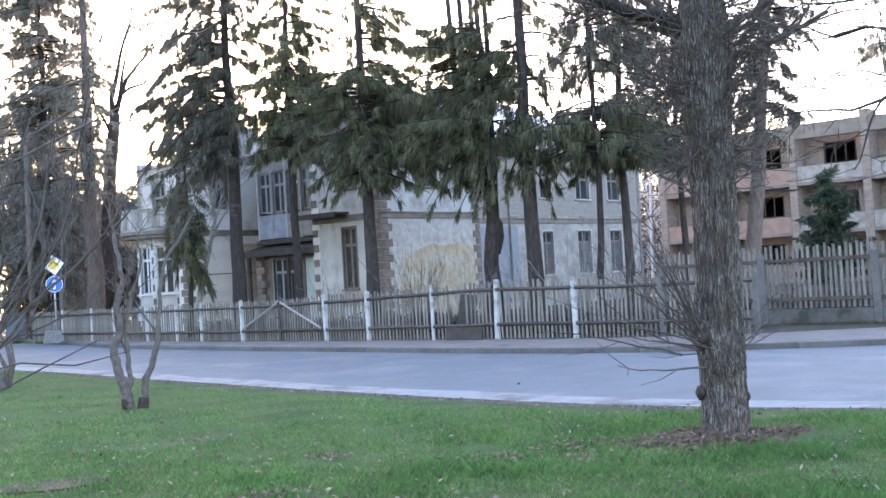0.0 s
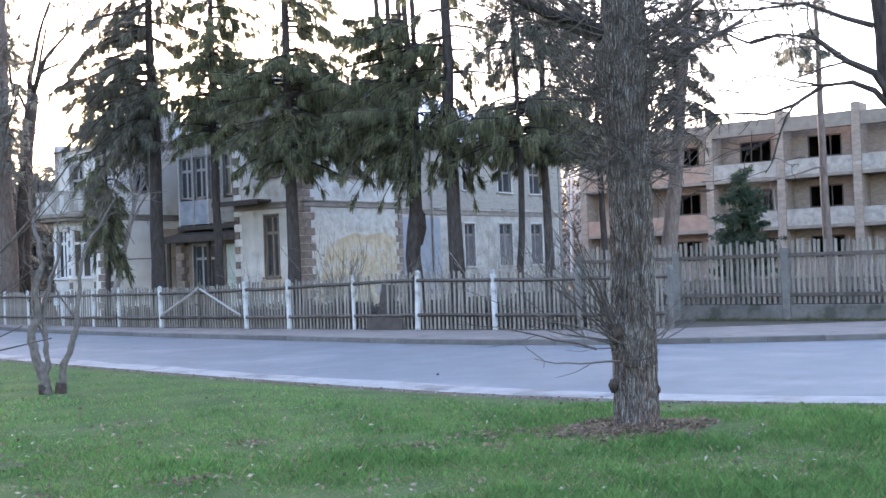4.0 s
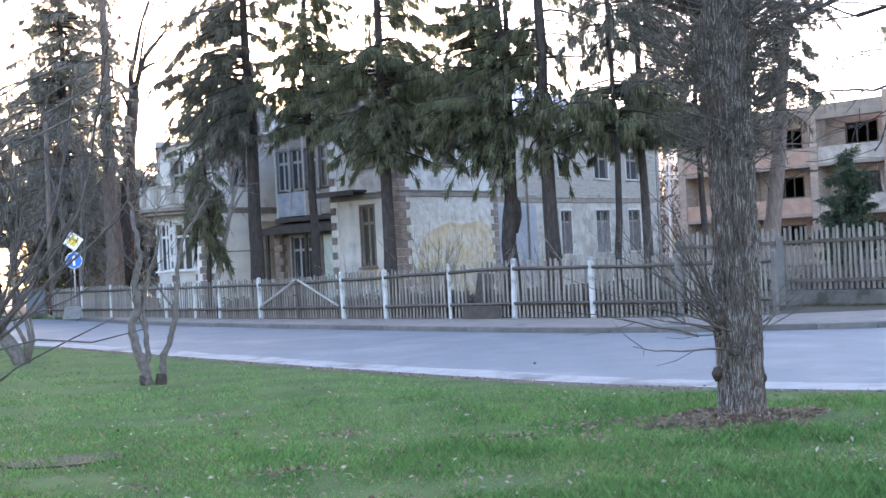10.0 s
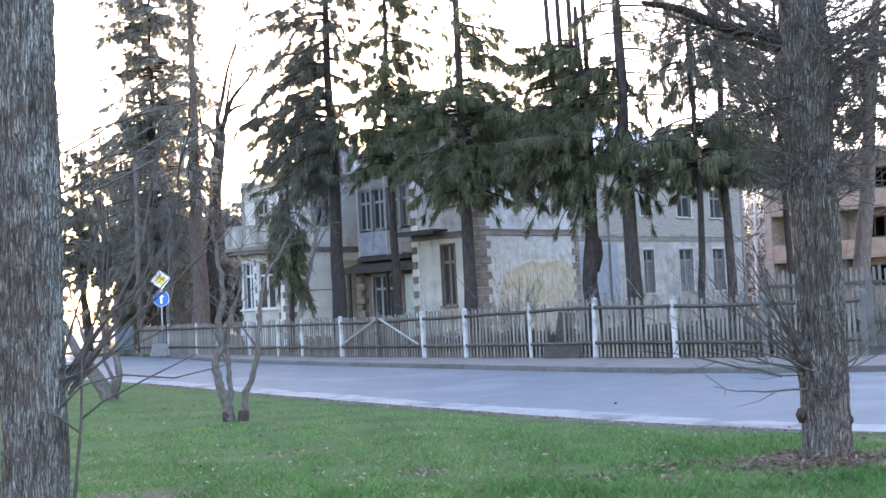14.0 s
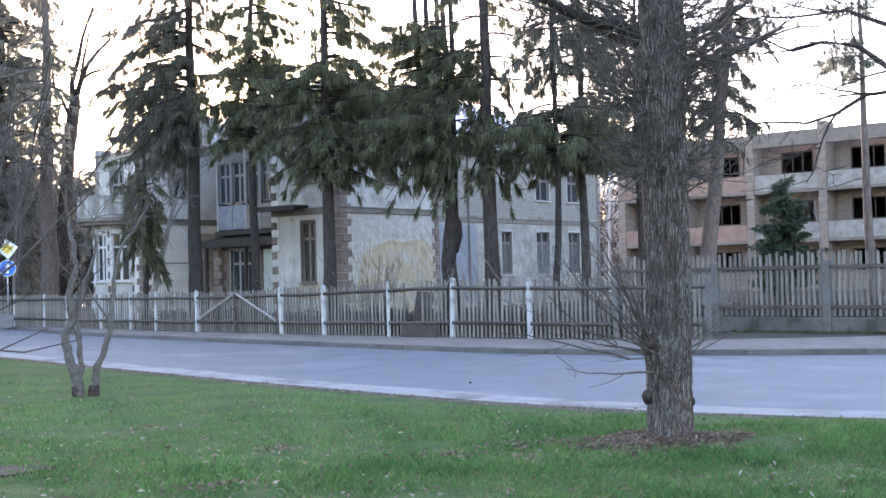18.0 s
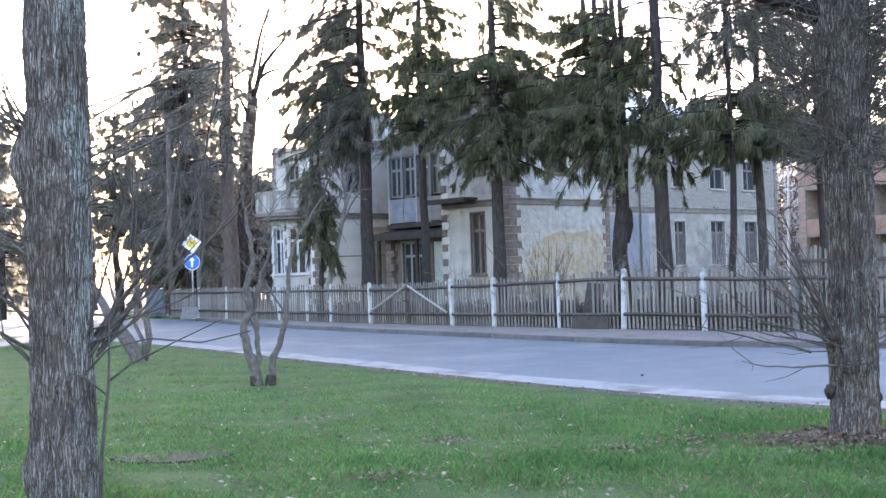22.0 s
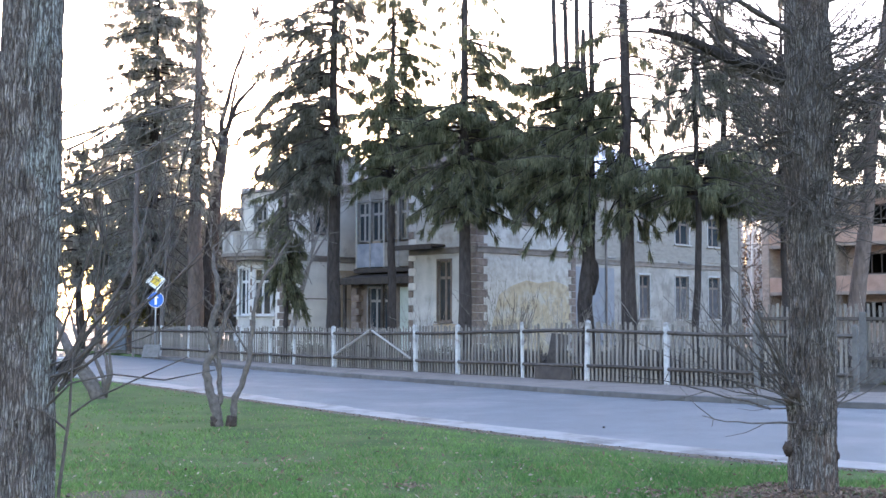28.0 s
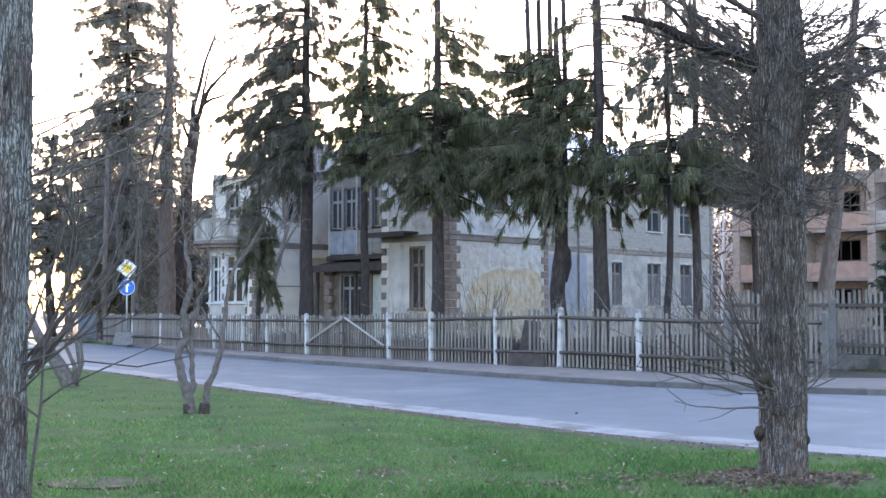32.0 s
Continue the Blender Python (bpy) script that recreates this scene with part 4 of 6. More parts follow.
# ---- unfinished building behind the tall fence ----
block = thing("unfinished_building", pose(34.38, 66.54, 0, 0, 0, STREET), "abandoned three-storey shell of pinkish brick with open loggias", "building")
BAY, DEEP = 4.8, 1.5
part("rear_wall", Mesh().box(-14.6, 12.0, 0, 34, 12.3, 10.2), BRICK_PINK, block)
part("end_wall", Mesh().box(-14.6, 0.3, 0, -14.3, 12.0, 10.2), BRICK_PINK, block)
for i in range(-3, 8):
    x = i * BAY
    part("column", Mesh().box(x - 0.26, -0.12, 0, x + 0.26, DEEP, 10.15 + (0.55 if i in (0, 1) else 0.0), 0.02), BRICK_PINK, block, "brick pier")
    part("pier_cap", Mesh().box(x - 0.2, 0.0, 10.15, x + 0.2, 0.5, 10.5 + 0.25 * (i % 2), 0.03), SLAB, block)
    if i == 7:
        break
    for f, floor in enumerate((-0.1, 3.1, 6.3)):
        x0, x1 = x + 0.26, x + BAY - 0.26
        part("slab", Mesh().box(x0, -0.06, floor, x1, 12.0, floor + 0.22, 0.015), SLAB, block)
        if floor > 0:
            part("parapet", Mesh().box(x0, -0.02, floor + 0.1, x1, 0.1, floor + 1.22 + random.uniform(-0.05, 0.05), 0.015), PARAPET_PINK if (i <= -2) else PARAPET, block, "pink panel" if i <= -2 else "white panel")
        zz = floor + 1.35
        wx = x0 + (1.25 if i % 2 else 1.0)
        o = [(wx - x0, wx - x0 + 2.15, zz, zz + 1.4)]
        part("back_wall", solid(x1 - x0, floor + 0.22, floor + 3.2, 0.25, o), BRICK_PINK, block, at=pose(x0, DEEP, 0))
        fr = Mesh().box(wx, DEEP + 0.02, zz, wx + 0.09, DEEP + 0.14, zz + 1.4).box(wx + 2.06, DEEP + 0.02, zz, wx + 2.15, DEEP + 0.14, zz + 1.4).box(wx + 0.09, DEEP + 0.02, zz, wx + 2.06, DEEP + 0.14, zz + 0.08).box(wx + 0.09, DEEP + 0.02, zz + 1.32, wx + 2.06, DEEP + 0.14, zz + 1.4)
        part("window_frame", fr.box(wx + 0.72, DEEP + 0.03, zz + 0.08, wx + 0.8, DEEP + 0.12, zz + 1.32).box(wx + 1.4, DEEP + 0.03, zz + 0.08, wx + 1.48, DEEP + 0.12, zz + 1.32), DARKWOOD, block, "dark empty frame")
    part("top_beam", Mesh().box(x0, -0.08, 9.3, x1, 0.35, 10.15 + random.uniform(-0.05, 0.12), 0.03), SLAB, block, "crumbling concrete top beam")
    part("roof_slab", Mesh().box(x0 - 0.26, 1.52, 9.45, x1 + 0.258, 12.0, 9.65), SLAB, block)
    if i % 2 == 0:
        # inner wall coloured near black to stand for the unlit rooms
        part("inner_wall", Mesh().box(x + 0.3, DEEP + 0.3, 0, x + 0.5, 12, 9.4), PAINTED_DARK, block)


# ---- trees ----
def spindles(base, way, width, rng):
    """Slender folded twigs or leaves, four corners each: vertices and triangles as arrays."""
    n = len(base)
    ref = rng.normal(size=(n, 3))
    a = np.cross(way, ref)
    a /= np.linalg.norm(a, axis=1)[:, None] + 1e-9
    b = np.cross(way, a)
    b /= np.linalg.norm(b, axis=1)[:, None] + 1e-9
    mid = base + 0.4 * way
    w = np.asarray(width)[:, None]
    v = np.stack([base, mid + w * (a + 0.45 * b), mid + w * (-a + 0.45 * b), base + way], 1)
    f = np.array([[0, 1, 3], [0, 3, 2]])
    return v.reshape(-1, 3), (np.arange(n)[:, None, None] * 4 + f[None]).reshape(-1, 3)


def wavy(p0, p1, n, wave, rng):
    t = np.linspace(0, 1, n)[:, None]
    p = np.asarray(p0)[None] * (1 - t) + np.asarray(p1)[None] * t
    off = np.cumsum(rng.normal(size=(n, 3)), 0)
    off -= off[0] + (off[-1] - off[0]) * t
    return p + wave * off / max(1, np.sqrt(n))


def tree_trunk(owner, height, r, lean=(0, 0), mat=BARK_DARK, seed=1, top=0.25, sides=10, wave=0.12, label=""):
    rng = np.random.default_rng(seed)
    p = wavy((0, 0, -0.2), (lean[0], lean[1], height), 16, wave, rng)
    t = np.linspace(0, 1, 16)
    rad = r * (1 - (1 - top) * t) * (1 + 0.35 * np.exp(-t * 22))
    part("trunk", Mesh().tube(p, rad, sides), mat, owner, label, smooth=True)
    return p, rad


def on_trunk(p, z):
    return np.array([np.interp(z, p[:, 2], p[:, k]) for k in range(3)])


def boughs(owner, trunk, spans, seed, mat=SPRUCE, twig=0.19, width=0.0125, label="", hanging=0.8, stem_mat=BARK_DARK):
    """A crown: spans of (z0, z1, count, length, droop, azimuth, spread, density); azimuth None: all round."""
    rng = np.random.default_rng(seed)
    stems, bases, ways, widths = Mesh(), [], [], []
    for z0, z1, count, length, droop, az, spread, density in spans:
        for k in range(count):
            z = rng.uniform(z0, z1)
            a = rng.uniform(0, 2 * np.pi) if az is None else radians(az + rng.normal() * spread)
            L = length * rng.uniform(0.35, 1.2)
            start = on_trunk(trunk, z)
            out = np.array([np.cos(a), np.sin(a), 0])
            side = np.array([-np.sin(a), np.cos(a), 0])
            t = np.linspace(0, 1, 7)
            up = rng.uniform(-0.1, 0.25)
            bend = rng.normal() * 0.18
            path = start + L * (t[:, None] * out + (bend * t**2)[:, None] * side + (up * t - droop * rng.uniform(0.4, 1.7) * t**2)[:, None] * np.array([0, 0, 1]))
            stems.tube(path, 0.03 * L**0.5 * (1.1 - 0.9 * t), 3, cap=False)
            n = int(2.25 * density * L)
            sprays = max(4, int(3.2 * L))
            mid = rng.uniform(0.12, 1, sprays) ** 0.8
            reach_out = rng.normal(size=sprays) * 0.2 * L * (1.1 - mid)
            pick = rng.integers(0, sprays, n)
            along = rng.uniform(0, 1, n)
            tt = np.clip(mid[pick] + 0.12 * along * (1.2 - mid[pick]) + rng.normal(size=n) * 0.025, 0.08, 1)
            c = np.stack([np.interp(tt, t, path[:, j]) for j in range(3)], 1)
            off = reach_out[pick] * along
            c = c + side[None] * off[:, None] - np.array([0, 0, 0.35])[None] * np.abs(off)[:, None]
            hang = rng.uniform(0, 1, n) < hanging
            sgn = rng.choice([-1, 1], n)
            size = twig * rng.uniform(0.5, 1.3, n) * (1.15 - 0.55 * tt)
            flat = out[None] * rng.uniform(0.2, 0.8, (n, 1)) + side[None] * (sgn * rng.uniform(0.5, 1.0, n))[:, None] + np.array([0, 0, -1])[None] * rng.uniform(0.1, 0.6, (n, 1))
            down = out[None] * rng.uniform(-0.15, 0.4, (n, 1)) + side[None] * (sgn * rng.uniform(0, 0.28, n))[:, None] + np.array([0, 0, -1.0])[None]
            d = np.where(hang[:, None], down * rng.uniform(0.8, 2.8, (n, 1)), flat)
            # twigs of the second order, along the first
            reach = rng.uniform(0, 0.9, n)[:, None] * flat * (size * 1.2)[:, None] * (~hang)[:, None]
            bases.append(c + reach)
            ways.append(d * size[:, None])
            widths.append(width * rng.uniform(0.7, 1.3, n))
    v, f = spindles(np.concatenate(bases), np.concatenate(ways), np.concatenate(widths), rng)
    part("branchwork", stems, stem_mat, owner, kind="stuff")
    part("crown", quick_mesh("crown", v, f, 3), mat, owner, label, kind="stuff")


def bare_tree(owner, start, heading, length, r, seed, depth=4, spread=0.55, kids=4, mat=TWIG, name="branchwork", rise=0.25, wander=0.14, min_r=0.004, first=0.35, label=""):
    """Bare forking branches from one limb, in one mesh."""
    rng = np.random.default_rng(seed)
    m = Mesh()

    def grow(p, d, L, rad, level):
        n = 6 if level > 1 else 4
        pts = [np.array(p, float)]
        d = np.array(d, float) / np.linalg.norm(d)
        for i in range(n):
            d = d + wander * rng.normal(size=3) + np.array([0, 0, rise * 0.12])
            d /= np.linalg.norm(d)
            pts.append(pts[-1] + d * L / n)
        end = max(min_r, rad * (0.45 if level else 0.25))
        m.tube(pts, np.linspace(rad, end, n + 1), 6 if rad > 0.04 else (4 if rad > 0.012 else 3), cap=False)
        if level == 0:
            return
        for k in range(kids + (level > 2)):
            t = rng.uniform(first, 1.0) if k else 0.95
            q = np.array([np.interp(t * n, range(n + 1), [s[j] for s in pts]) for j in range(3)])
            sidew = rng.normal(size=3)
            sidew -= sidew @ d * d
            sidew /= np.linalg.norm(sidew) + 1e-9
            nd = d + spread * rng.uniform(0.6, 1.5) * sidew + np.array([0, 0, rise * 0.6])
            grow(q, nd, L * rng.uniform(0.45, 0.72), max(min_r, (rad + (end - rad) * t) * rng.uniform(0.5, 0.72)), level - 1)

    grow(start, heading, length, r, depth)
    if name == "crown":
        # the lowest limb is the trunk
        stem = Mesh()
        cut = 7 * (6 if r > 0.04 else (4 if r > 0.012 else 3))
        stem.add([tuple(q) for q in m.v[:cut]], [fc for fc in m.f if max(fc) < cut])
        part("trunk", stem, mat, owner, smooth=True)
        m.f = [tuple(i - cut for i in fc) for fc in m.f if min(fc) >= cut]
        m.v = m.v[cut:]
    return part(name, m, mat, owner, label, smooth=True, kind="stuff")


def furrowed_trunk(owner, height, r, seed, mat=BARK, sides=130, rows=220, lean=(0, 0), flare=0.25, bulges=(), label=""):
    """A trunk whose bark stands in long forking ridges."""
    v = []
    for i in range(rows + 1):
        z = -0.15 + (height + 0.15) * i / rows
        t = max(0.0, z) / height
        cx, cy = lean[0] * t + 0.03 * noise.noise((z * 0.5, seed, 0)), lean[1] * t + 0.03 * noise.noise((z * 0.5, seed, 9))
        for j in range(sides):
            a = 2 * math.pi * j / sides
            ca, sa = math.cos(a), math.sin(a)
            rad = r * (1 - 0.1 * t) * (1 + flare * math.exp(-max(0, z) * 5.0) * (1 + 0.35 * math.sin(3 * a + seed)))
            rad *= 1 + 0.06 * noise.noise((ca * 1.2, sa * 1.2, z * 0.8 + seed))
            for bz, ba, size, height_b in bulges:
                da = (a - radians(ba) + math.pi) % (2 * math.pi) - math.pi
                rad += size * math.exp(-((z - bz) / height_b) ** 2 - (da / 0.55) ** 2)
            warp = 0.8 * noise.noise((ca * 2, sa * 2, z * 2.2 + seed))
            n1 = noise.noise((ca * 6.0 + warp, sa * 6.0 + warp, z * 1.5 + seed))
            n2 = noise.noise((ca * 12 + warp, sa * 12, z * 4.2 + seed))
            n3 = noise.noise((ca * 6, sa * 6, z * 9 + seed))
            rad -= 0.03 * math.exp(-(n1 / 0.11) ** 2) + 0.012 * math.exp(-(n2 / 0.13) ** 2) + 0.005 * math.exp(-(n3 / 0.12) ** 2) - 0.012
            v.append((cx + rad * ca, cy + rad * sa, z))
    f = [(i * sides + j, i * sides + (j + 1) % sides, (i + 1) * sides + (j + 1) % sides, (i + 1) * sides + j) for i in range(rows) for j in range(sides)]
    return part("trunk", quick_mesh("trunk", v, f, 4, True), mat, owner, label)


def sprouts(owner, base, count, seed, azimuth, spread, length, up=(0.4, 1.2), r=0.011, mat=TWIG, name="sprout_fan", depth=1, kids=3):
    """A fan of thin shoots from a burl."""
    rng = np.random.default_rng(seed)
    m = Mesh()
    for k in range(count):
        a = radians(azimuth + rng.normal() * spread)
        d = np.array([math.cos(a), math.sin(a), rng.uniform(*up)])
        d /= np.linalg.norm(d)
        L = length * rng.uniform(0.5, 1.2)
        p = np.array(base) + rng.normal(size=3) * 0.05
        pts = [p]
        for i in range(7):
            d = d + rng.normal(size=3) * 0.08 + np.array([0, 0, 0.05])
            d /= np.linalg.norm(d)
            pts.append(pts[-1] + d * L / 7)
        rr = r * rng.uniform(0.6, 1.2)
        m.tube(pts, np.linspace(rr, 0.003, 8), 4, cap=False)
        for q in range(kids):
            t = rng.integers(2, 7)
            e = d + rng.normal(size=3) * 0.5
            e /= np.linalg.norm(e)
            l2 = L * rng.uniform(0.15, 0.4)
            m.tube([pts[t], pts[t] + e * l2 / 2, pts[t] + e * l2 + np.array([0, 0, 0.05])], [rr * 0.5, rr * 0.35, 0.002], 3, cap=False)
    return part(name, m, mat, owner, smooth=True, kind="stuff")


def conifer(name, x, y, h, r, seed, label, category="tree", lean=(0, 0), mat=BARK_DARK, wave=0.1):
    ob = thing(name, pose(x, y, 0), label, category)
    p, _ = tree_trunk(ob, h, r, lean, mat, seed, wave=wave)
    return ob, p


# spruces in the yard, between fence and house
ob, p = conifer("spruce", -2.66, 40.0, 17, 0.27, 11, "tall spruce with a bare lower trunk and thin ragged crown")
boughs(ob, p, [(6.4, 9.4, 74, 2.7, 0.5, 184, 42, 110), (6.2, 8.8, 22, 1.2, 0.5, 210, 50, 110), (9.0, 12.5, 46, 2.6, 0.45, 185, 55, 100), (8.0, 13, 28, 1.8, 0.4, 0, 50, 85), (12, 17, 30, 1.9, 0.4, None, 0, 70)], 12, SPRUCE_GREY)
ob, p = conifer("spruce", -0.6, 38.5, 15, 0.17, 21, "slender spruce with a dense dark green skirt of boughs")
boughs(ob, p, [(6.3, 7.8, 54, 1.6, 0.45, None, 0, 150), (7.2, 9.0, 46, 1.7, 0.25, None, 0, 140), (7.4, 8.6, 10, 2.2, 0.25, 0, 30, 170), (8.2, 9.8, 26, 1.6, 0.25, 10, 90, 120), (9.4, 12.2, 36, 1.7, 0.3, None, 0, 110), (12, 15, 26, 1.5, 0.3, None, 0, 75)], 22)
ob, p = conifer("spruce", 1.77, 35.7, 16, 0.23, 31, "spruce with heavy drooping boughs below a bare upper trunk")
boughs(ob, p, [(4.9, 6.8, 50, 1.7, 0.5, None, 0, 150), (6.4, 8.5, 36, 2.2, 0.4, None, 0, 130), (5.6, 8.2, 34, 2.9, 0.35, -8, 28, 140), (6.8, 8.2, 12, 2.4, 0.15, 180, 25, 150), (10.5, 16, 26, 1.7, 0.3, None, 0, 65), (8.3, 10.5, 10, 0.8, 0.3, 180, 60, 60), (7.8, 10.6, 20, 2.0, 0.4, -5, 40, 90)], 32)
ob, p = conifer("spruce", 5.3, 33.9, 10.4, 0.27, 41, "old spruce with a thick dark trunk that parts into slender stems", wave=0.2)
part("burl", Mesh().tube([(0.12, -0.1, 2.3), (0.16, -0.14, 2.8), (0.15, -0.12, 3.2), (0.05, -0.05, 3.6)], [0.16, 0.26, 0.25, 0.1], 10), BARK_DARK, ob, smooth=True)
boughs(ob, p, [(5.0, 7.6, 56, 1.8, 0.6, 195, 70, 150), (6.2, 8.4, 34, 2.7, 0.38, 190, 36, 130), (5.5, 7.5, 22, 2.4, 0.45, 192, 25, 150), (4.4, 6.0, 20, 1.2, 0.9, 215, 50, 190), (7.0, 8.6, 16, 1.3, 0.3, -10, 50, 160), (8.4, 9.4, 10, 2.9, 0.25, 186, 14, 100), (7.8, 9.5, 20, 1.8, 0.35, 190, 60, 140)], 42)
for dx, top in ((-0.85, 12.5), (-0.5, 13.0), (-0.15, 13.5), (0.3, 13.0)):
    part("side_stem", Mesh().tube([(dx * 0.3, 0.1, 4.5), (dx * 0.8, 0.15, 6.5), (dx * 0.95, 0.15, 8.5), (dx - 0.08, 0.1, top)], [0.11, 0.095, 0.085, 0.06], 8), BARK_DARK, ob, smooth=True)
ob, p = conifer("spruce", 6.42, 32.8, 17, 0.245, 51, "tall straight spruce trunk with few green boughs", lean=(-0.1, 0))
boughs(ob, p, [(4.5, 6.8, 44, 1.1, 0.8, None, 0, 130), (6.6, 10.2, 16, 2.1, 0.5, 5, 40, 65), (7.2, 10.2, 14, 1.6, 0.5, 180, 40, 85), (10, 17, 16, 1.8, 0.4, None, 0, 60)], 52)
ob, p = conifer("spruce", 7.85, 30.8, 13, 0.11, 61, "thin dark spruce with curtains of hanging twigs")
boughs(ob, p, [(6.2, 9.8, 38, 1.7, 0.4, None, 0, 46), (9.5, 13, 10, 1.4, 0.4, None, 0, 60)], 62, SPRUCE_GREY, twig=0.3, hanging=0.9)
boughs(ob, p, [(4.9, 6.2, 48, 2.0, 0.22, None, 0, 115)], 65, hanging=0.9)
ob, p = conifer("spruce", 9.15, 32.3, 14, 0.15, 71, "thin dark spruce with curtains of hanging twigs")
boughs(ob, p, [(6.2, 10.4, 42, 1.8, 0.4, None, 0, 46), (9.8, 14, 10, 1.4, 0.4, None, 0, 60)], 72, SPRUCE_GREY, twig=0.3, hanging=0.9)
boughs(ob, p, [(4.9, 6.2, 52, 2.2, 0.22, None, 0, 115)], 75, hanging=0.9)
ob, p = conifer("pine", 14.2, 36.2, 15, 0.3, 81, "leaning pine with a rough reddish grey trunk", lean=(1.9, 0), mat=BARK_PINE)
boughs(ob, p, [(5.8, 10.5, 54, 2.0, 0.45, 170, 80, 90), (6, 10, 16, 1.4, 0.6, 0, 60, 80), (10, 15, 14, 2.0, 0.3, None, 0, 60)], 82, SPRUCE_GREY)
ob, p = conifer("spruce", 11.6, 34.5, 13, 0.12, 85, "thin spruce with hanging grey-green twigs")
boughs(ob, p, [(5.5, 10.4, 64, 1.9, 0.6, None, 0, 75), (10, 13, 10, 1.2, 0.4, None, 0, 60)], 86, SPRUCE_GREY, twig=0.3)
ob, p = conifer("pine", 24.45, 43.35, 15, 0.22, 91, "bare straight pine with one sparse tuft of branches", mat=BARK_PINE, lean=(-0.3, 0))
boughs(ob, p, [(8.8, 11.0, 15, 2.0, 0.2, 185, 40, 80), (12, 15, 22, 2.0, 0.2, None, 0, 60)], 92, PINE_NEEDLES, twig=0.25, stem_mat=BARK_PINE)
bare_tree(ob, (0.0, 0, 5.2), (-1, -0.2, -0.25), 3.2, 0.05, 93, 1, 0.4, 2, BARK_PINE, rise=-0.2)
# young fir before the unfinished building
ob, p = conifer("young_fir", 21.5, 45.3, 5.4, 0.09, 95, "bushy young fir, dark bluish green")
boughs(ob, p, [(0.6, 2.2, 80, 1.45, -0.05, None, 0, 75), (2.0, 3.4, 72, 1.15, -0.08, None, 0, 80), (3.2, 4.4, 52, 0.8, -0.2, None, 0, 90), (4.2, 5.3, 30, 0.4, -0.4, None, 0, 100)], 96, FIR_YOUNG, twig=0.2, width=0.02, hanging=0.2)

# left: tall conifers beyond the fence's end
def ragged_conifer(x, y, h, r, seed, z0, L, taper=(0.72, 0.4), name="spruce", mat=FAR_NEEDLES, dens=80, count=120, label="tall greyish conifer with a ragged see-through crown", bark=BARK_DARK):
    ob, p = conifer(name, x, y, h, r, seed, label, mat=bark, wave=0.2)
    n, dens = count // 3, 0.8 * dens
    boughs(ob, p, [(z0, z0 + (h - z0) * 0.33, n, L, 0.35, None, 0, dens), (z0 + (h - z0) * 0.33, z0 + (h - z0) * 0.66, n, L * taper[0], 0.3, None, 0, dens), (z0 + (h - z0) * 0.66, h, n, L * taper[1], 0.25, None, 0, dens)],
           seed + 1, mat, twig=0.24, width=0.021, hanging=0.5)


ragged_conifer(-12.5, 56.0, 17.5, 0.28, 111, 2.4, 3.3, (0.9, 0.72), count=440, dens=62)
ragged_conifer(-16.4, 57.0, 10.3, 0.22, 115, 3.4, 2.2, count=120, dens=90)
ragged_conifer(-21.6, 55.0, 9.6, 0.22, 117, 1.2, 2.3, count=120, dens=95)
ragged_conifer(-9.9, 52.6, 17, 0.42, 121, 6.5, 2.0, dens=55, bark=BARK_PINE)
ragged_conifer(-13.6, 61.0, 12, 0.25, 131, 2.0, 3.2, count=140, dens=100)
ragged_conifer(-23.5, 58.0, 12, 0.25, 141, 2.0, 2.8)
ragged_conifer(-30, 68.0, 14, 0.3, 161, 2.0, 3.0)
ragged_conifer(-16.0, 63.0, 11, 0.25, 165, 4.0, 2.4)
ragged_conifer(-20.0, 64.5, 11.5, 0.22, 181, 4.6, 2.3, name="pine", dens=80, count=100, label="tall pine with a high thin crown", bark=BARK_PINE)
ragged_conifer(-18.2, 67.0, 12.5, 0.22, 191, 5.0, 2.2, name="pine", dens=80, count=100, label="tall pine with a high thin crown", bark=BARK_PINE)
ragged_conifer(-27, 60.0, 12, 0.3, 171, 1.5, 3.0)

# bare broad-leaved trees
ob = thing("bare_tree", pose(-5.0, 44.6, 0), "twisted bare tree with pale grey bark before the house", "tree")
bare_tree(ob, (0, 0, -0.1), (0.05, 0, 1), 5.2, 0.16, 201, 4, 0.6, 5, TWIG_PALE, "crown", rise=0.36, wander=0.13, min_r=0.01, first=0.45)
p = np.array([(0, 0, 0), (0.3, 0, 3), (0.4, 0, 6), (0.5, 0, 8.0)], float)
ob2, p2 = conifer("spruce", -4.75, 43.2, 9.6, 0.1, 205, "thin half-dead spruce with one low hanging green clump")
boughs(ob2, p2, [(3.7, 5.2, 44, 0.85, 1.3, None, 0, 170), (2.7, 3.8, 30, 0.8, 1.5, -30, 45, 170), (5.0, 9.0, 34, 1.6, 0.45, 190, 70, 60)], 206, SPRUCE)
ob = thing("bare_tree", pose(-9.75, 54.5, 0), "tall bare tree with curving dark branches", "tree")
part("trunk", Mesh().tube([(0, 0, -0.1), (0.1, 0, 3.0), (0.3, 0, 5.5), (0.45, 0, 7.8), (0.68, 0, 9.4), (0.8, 0, 10.3)], [0.42, 0.36, 0.33, 0.31, 0.29, 0.25], 10), BARK_DARK, ob, smooth=True)
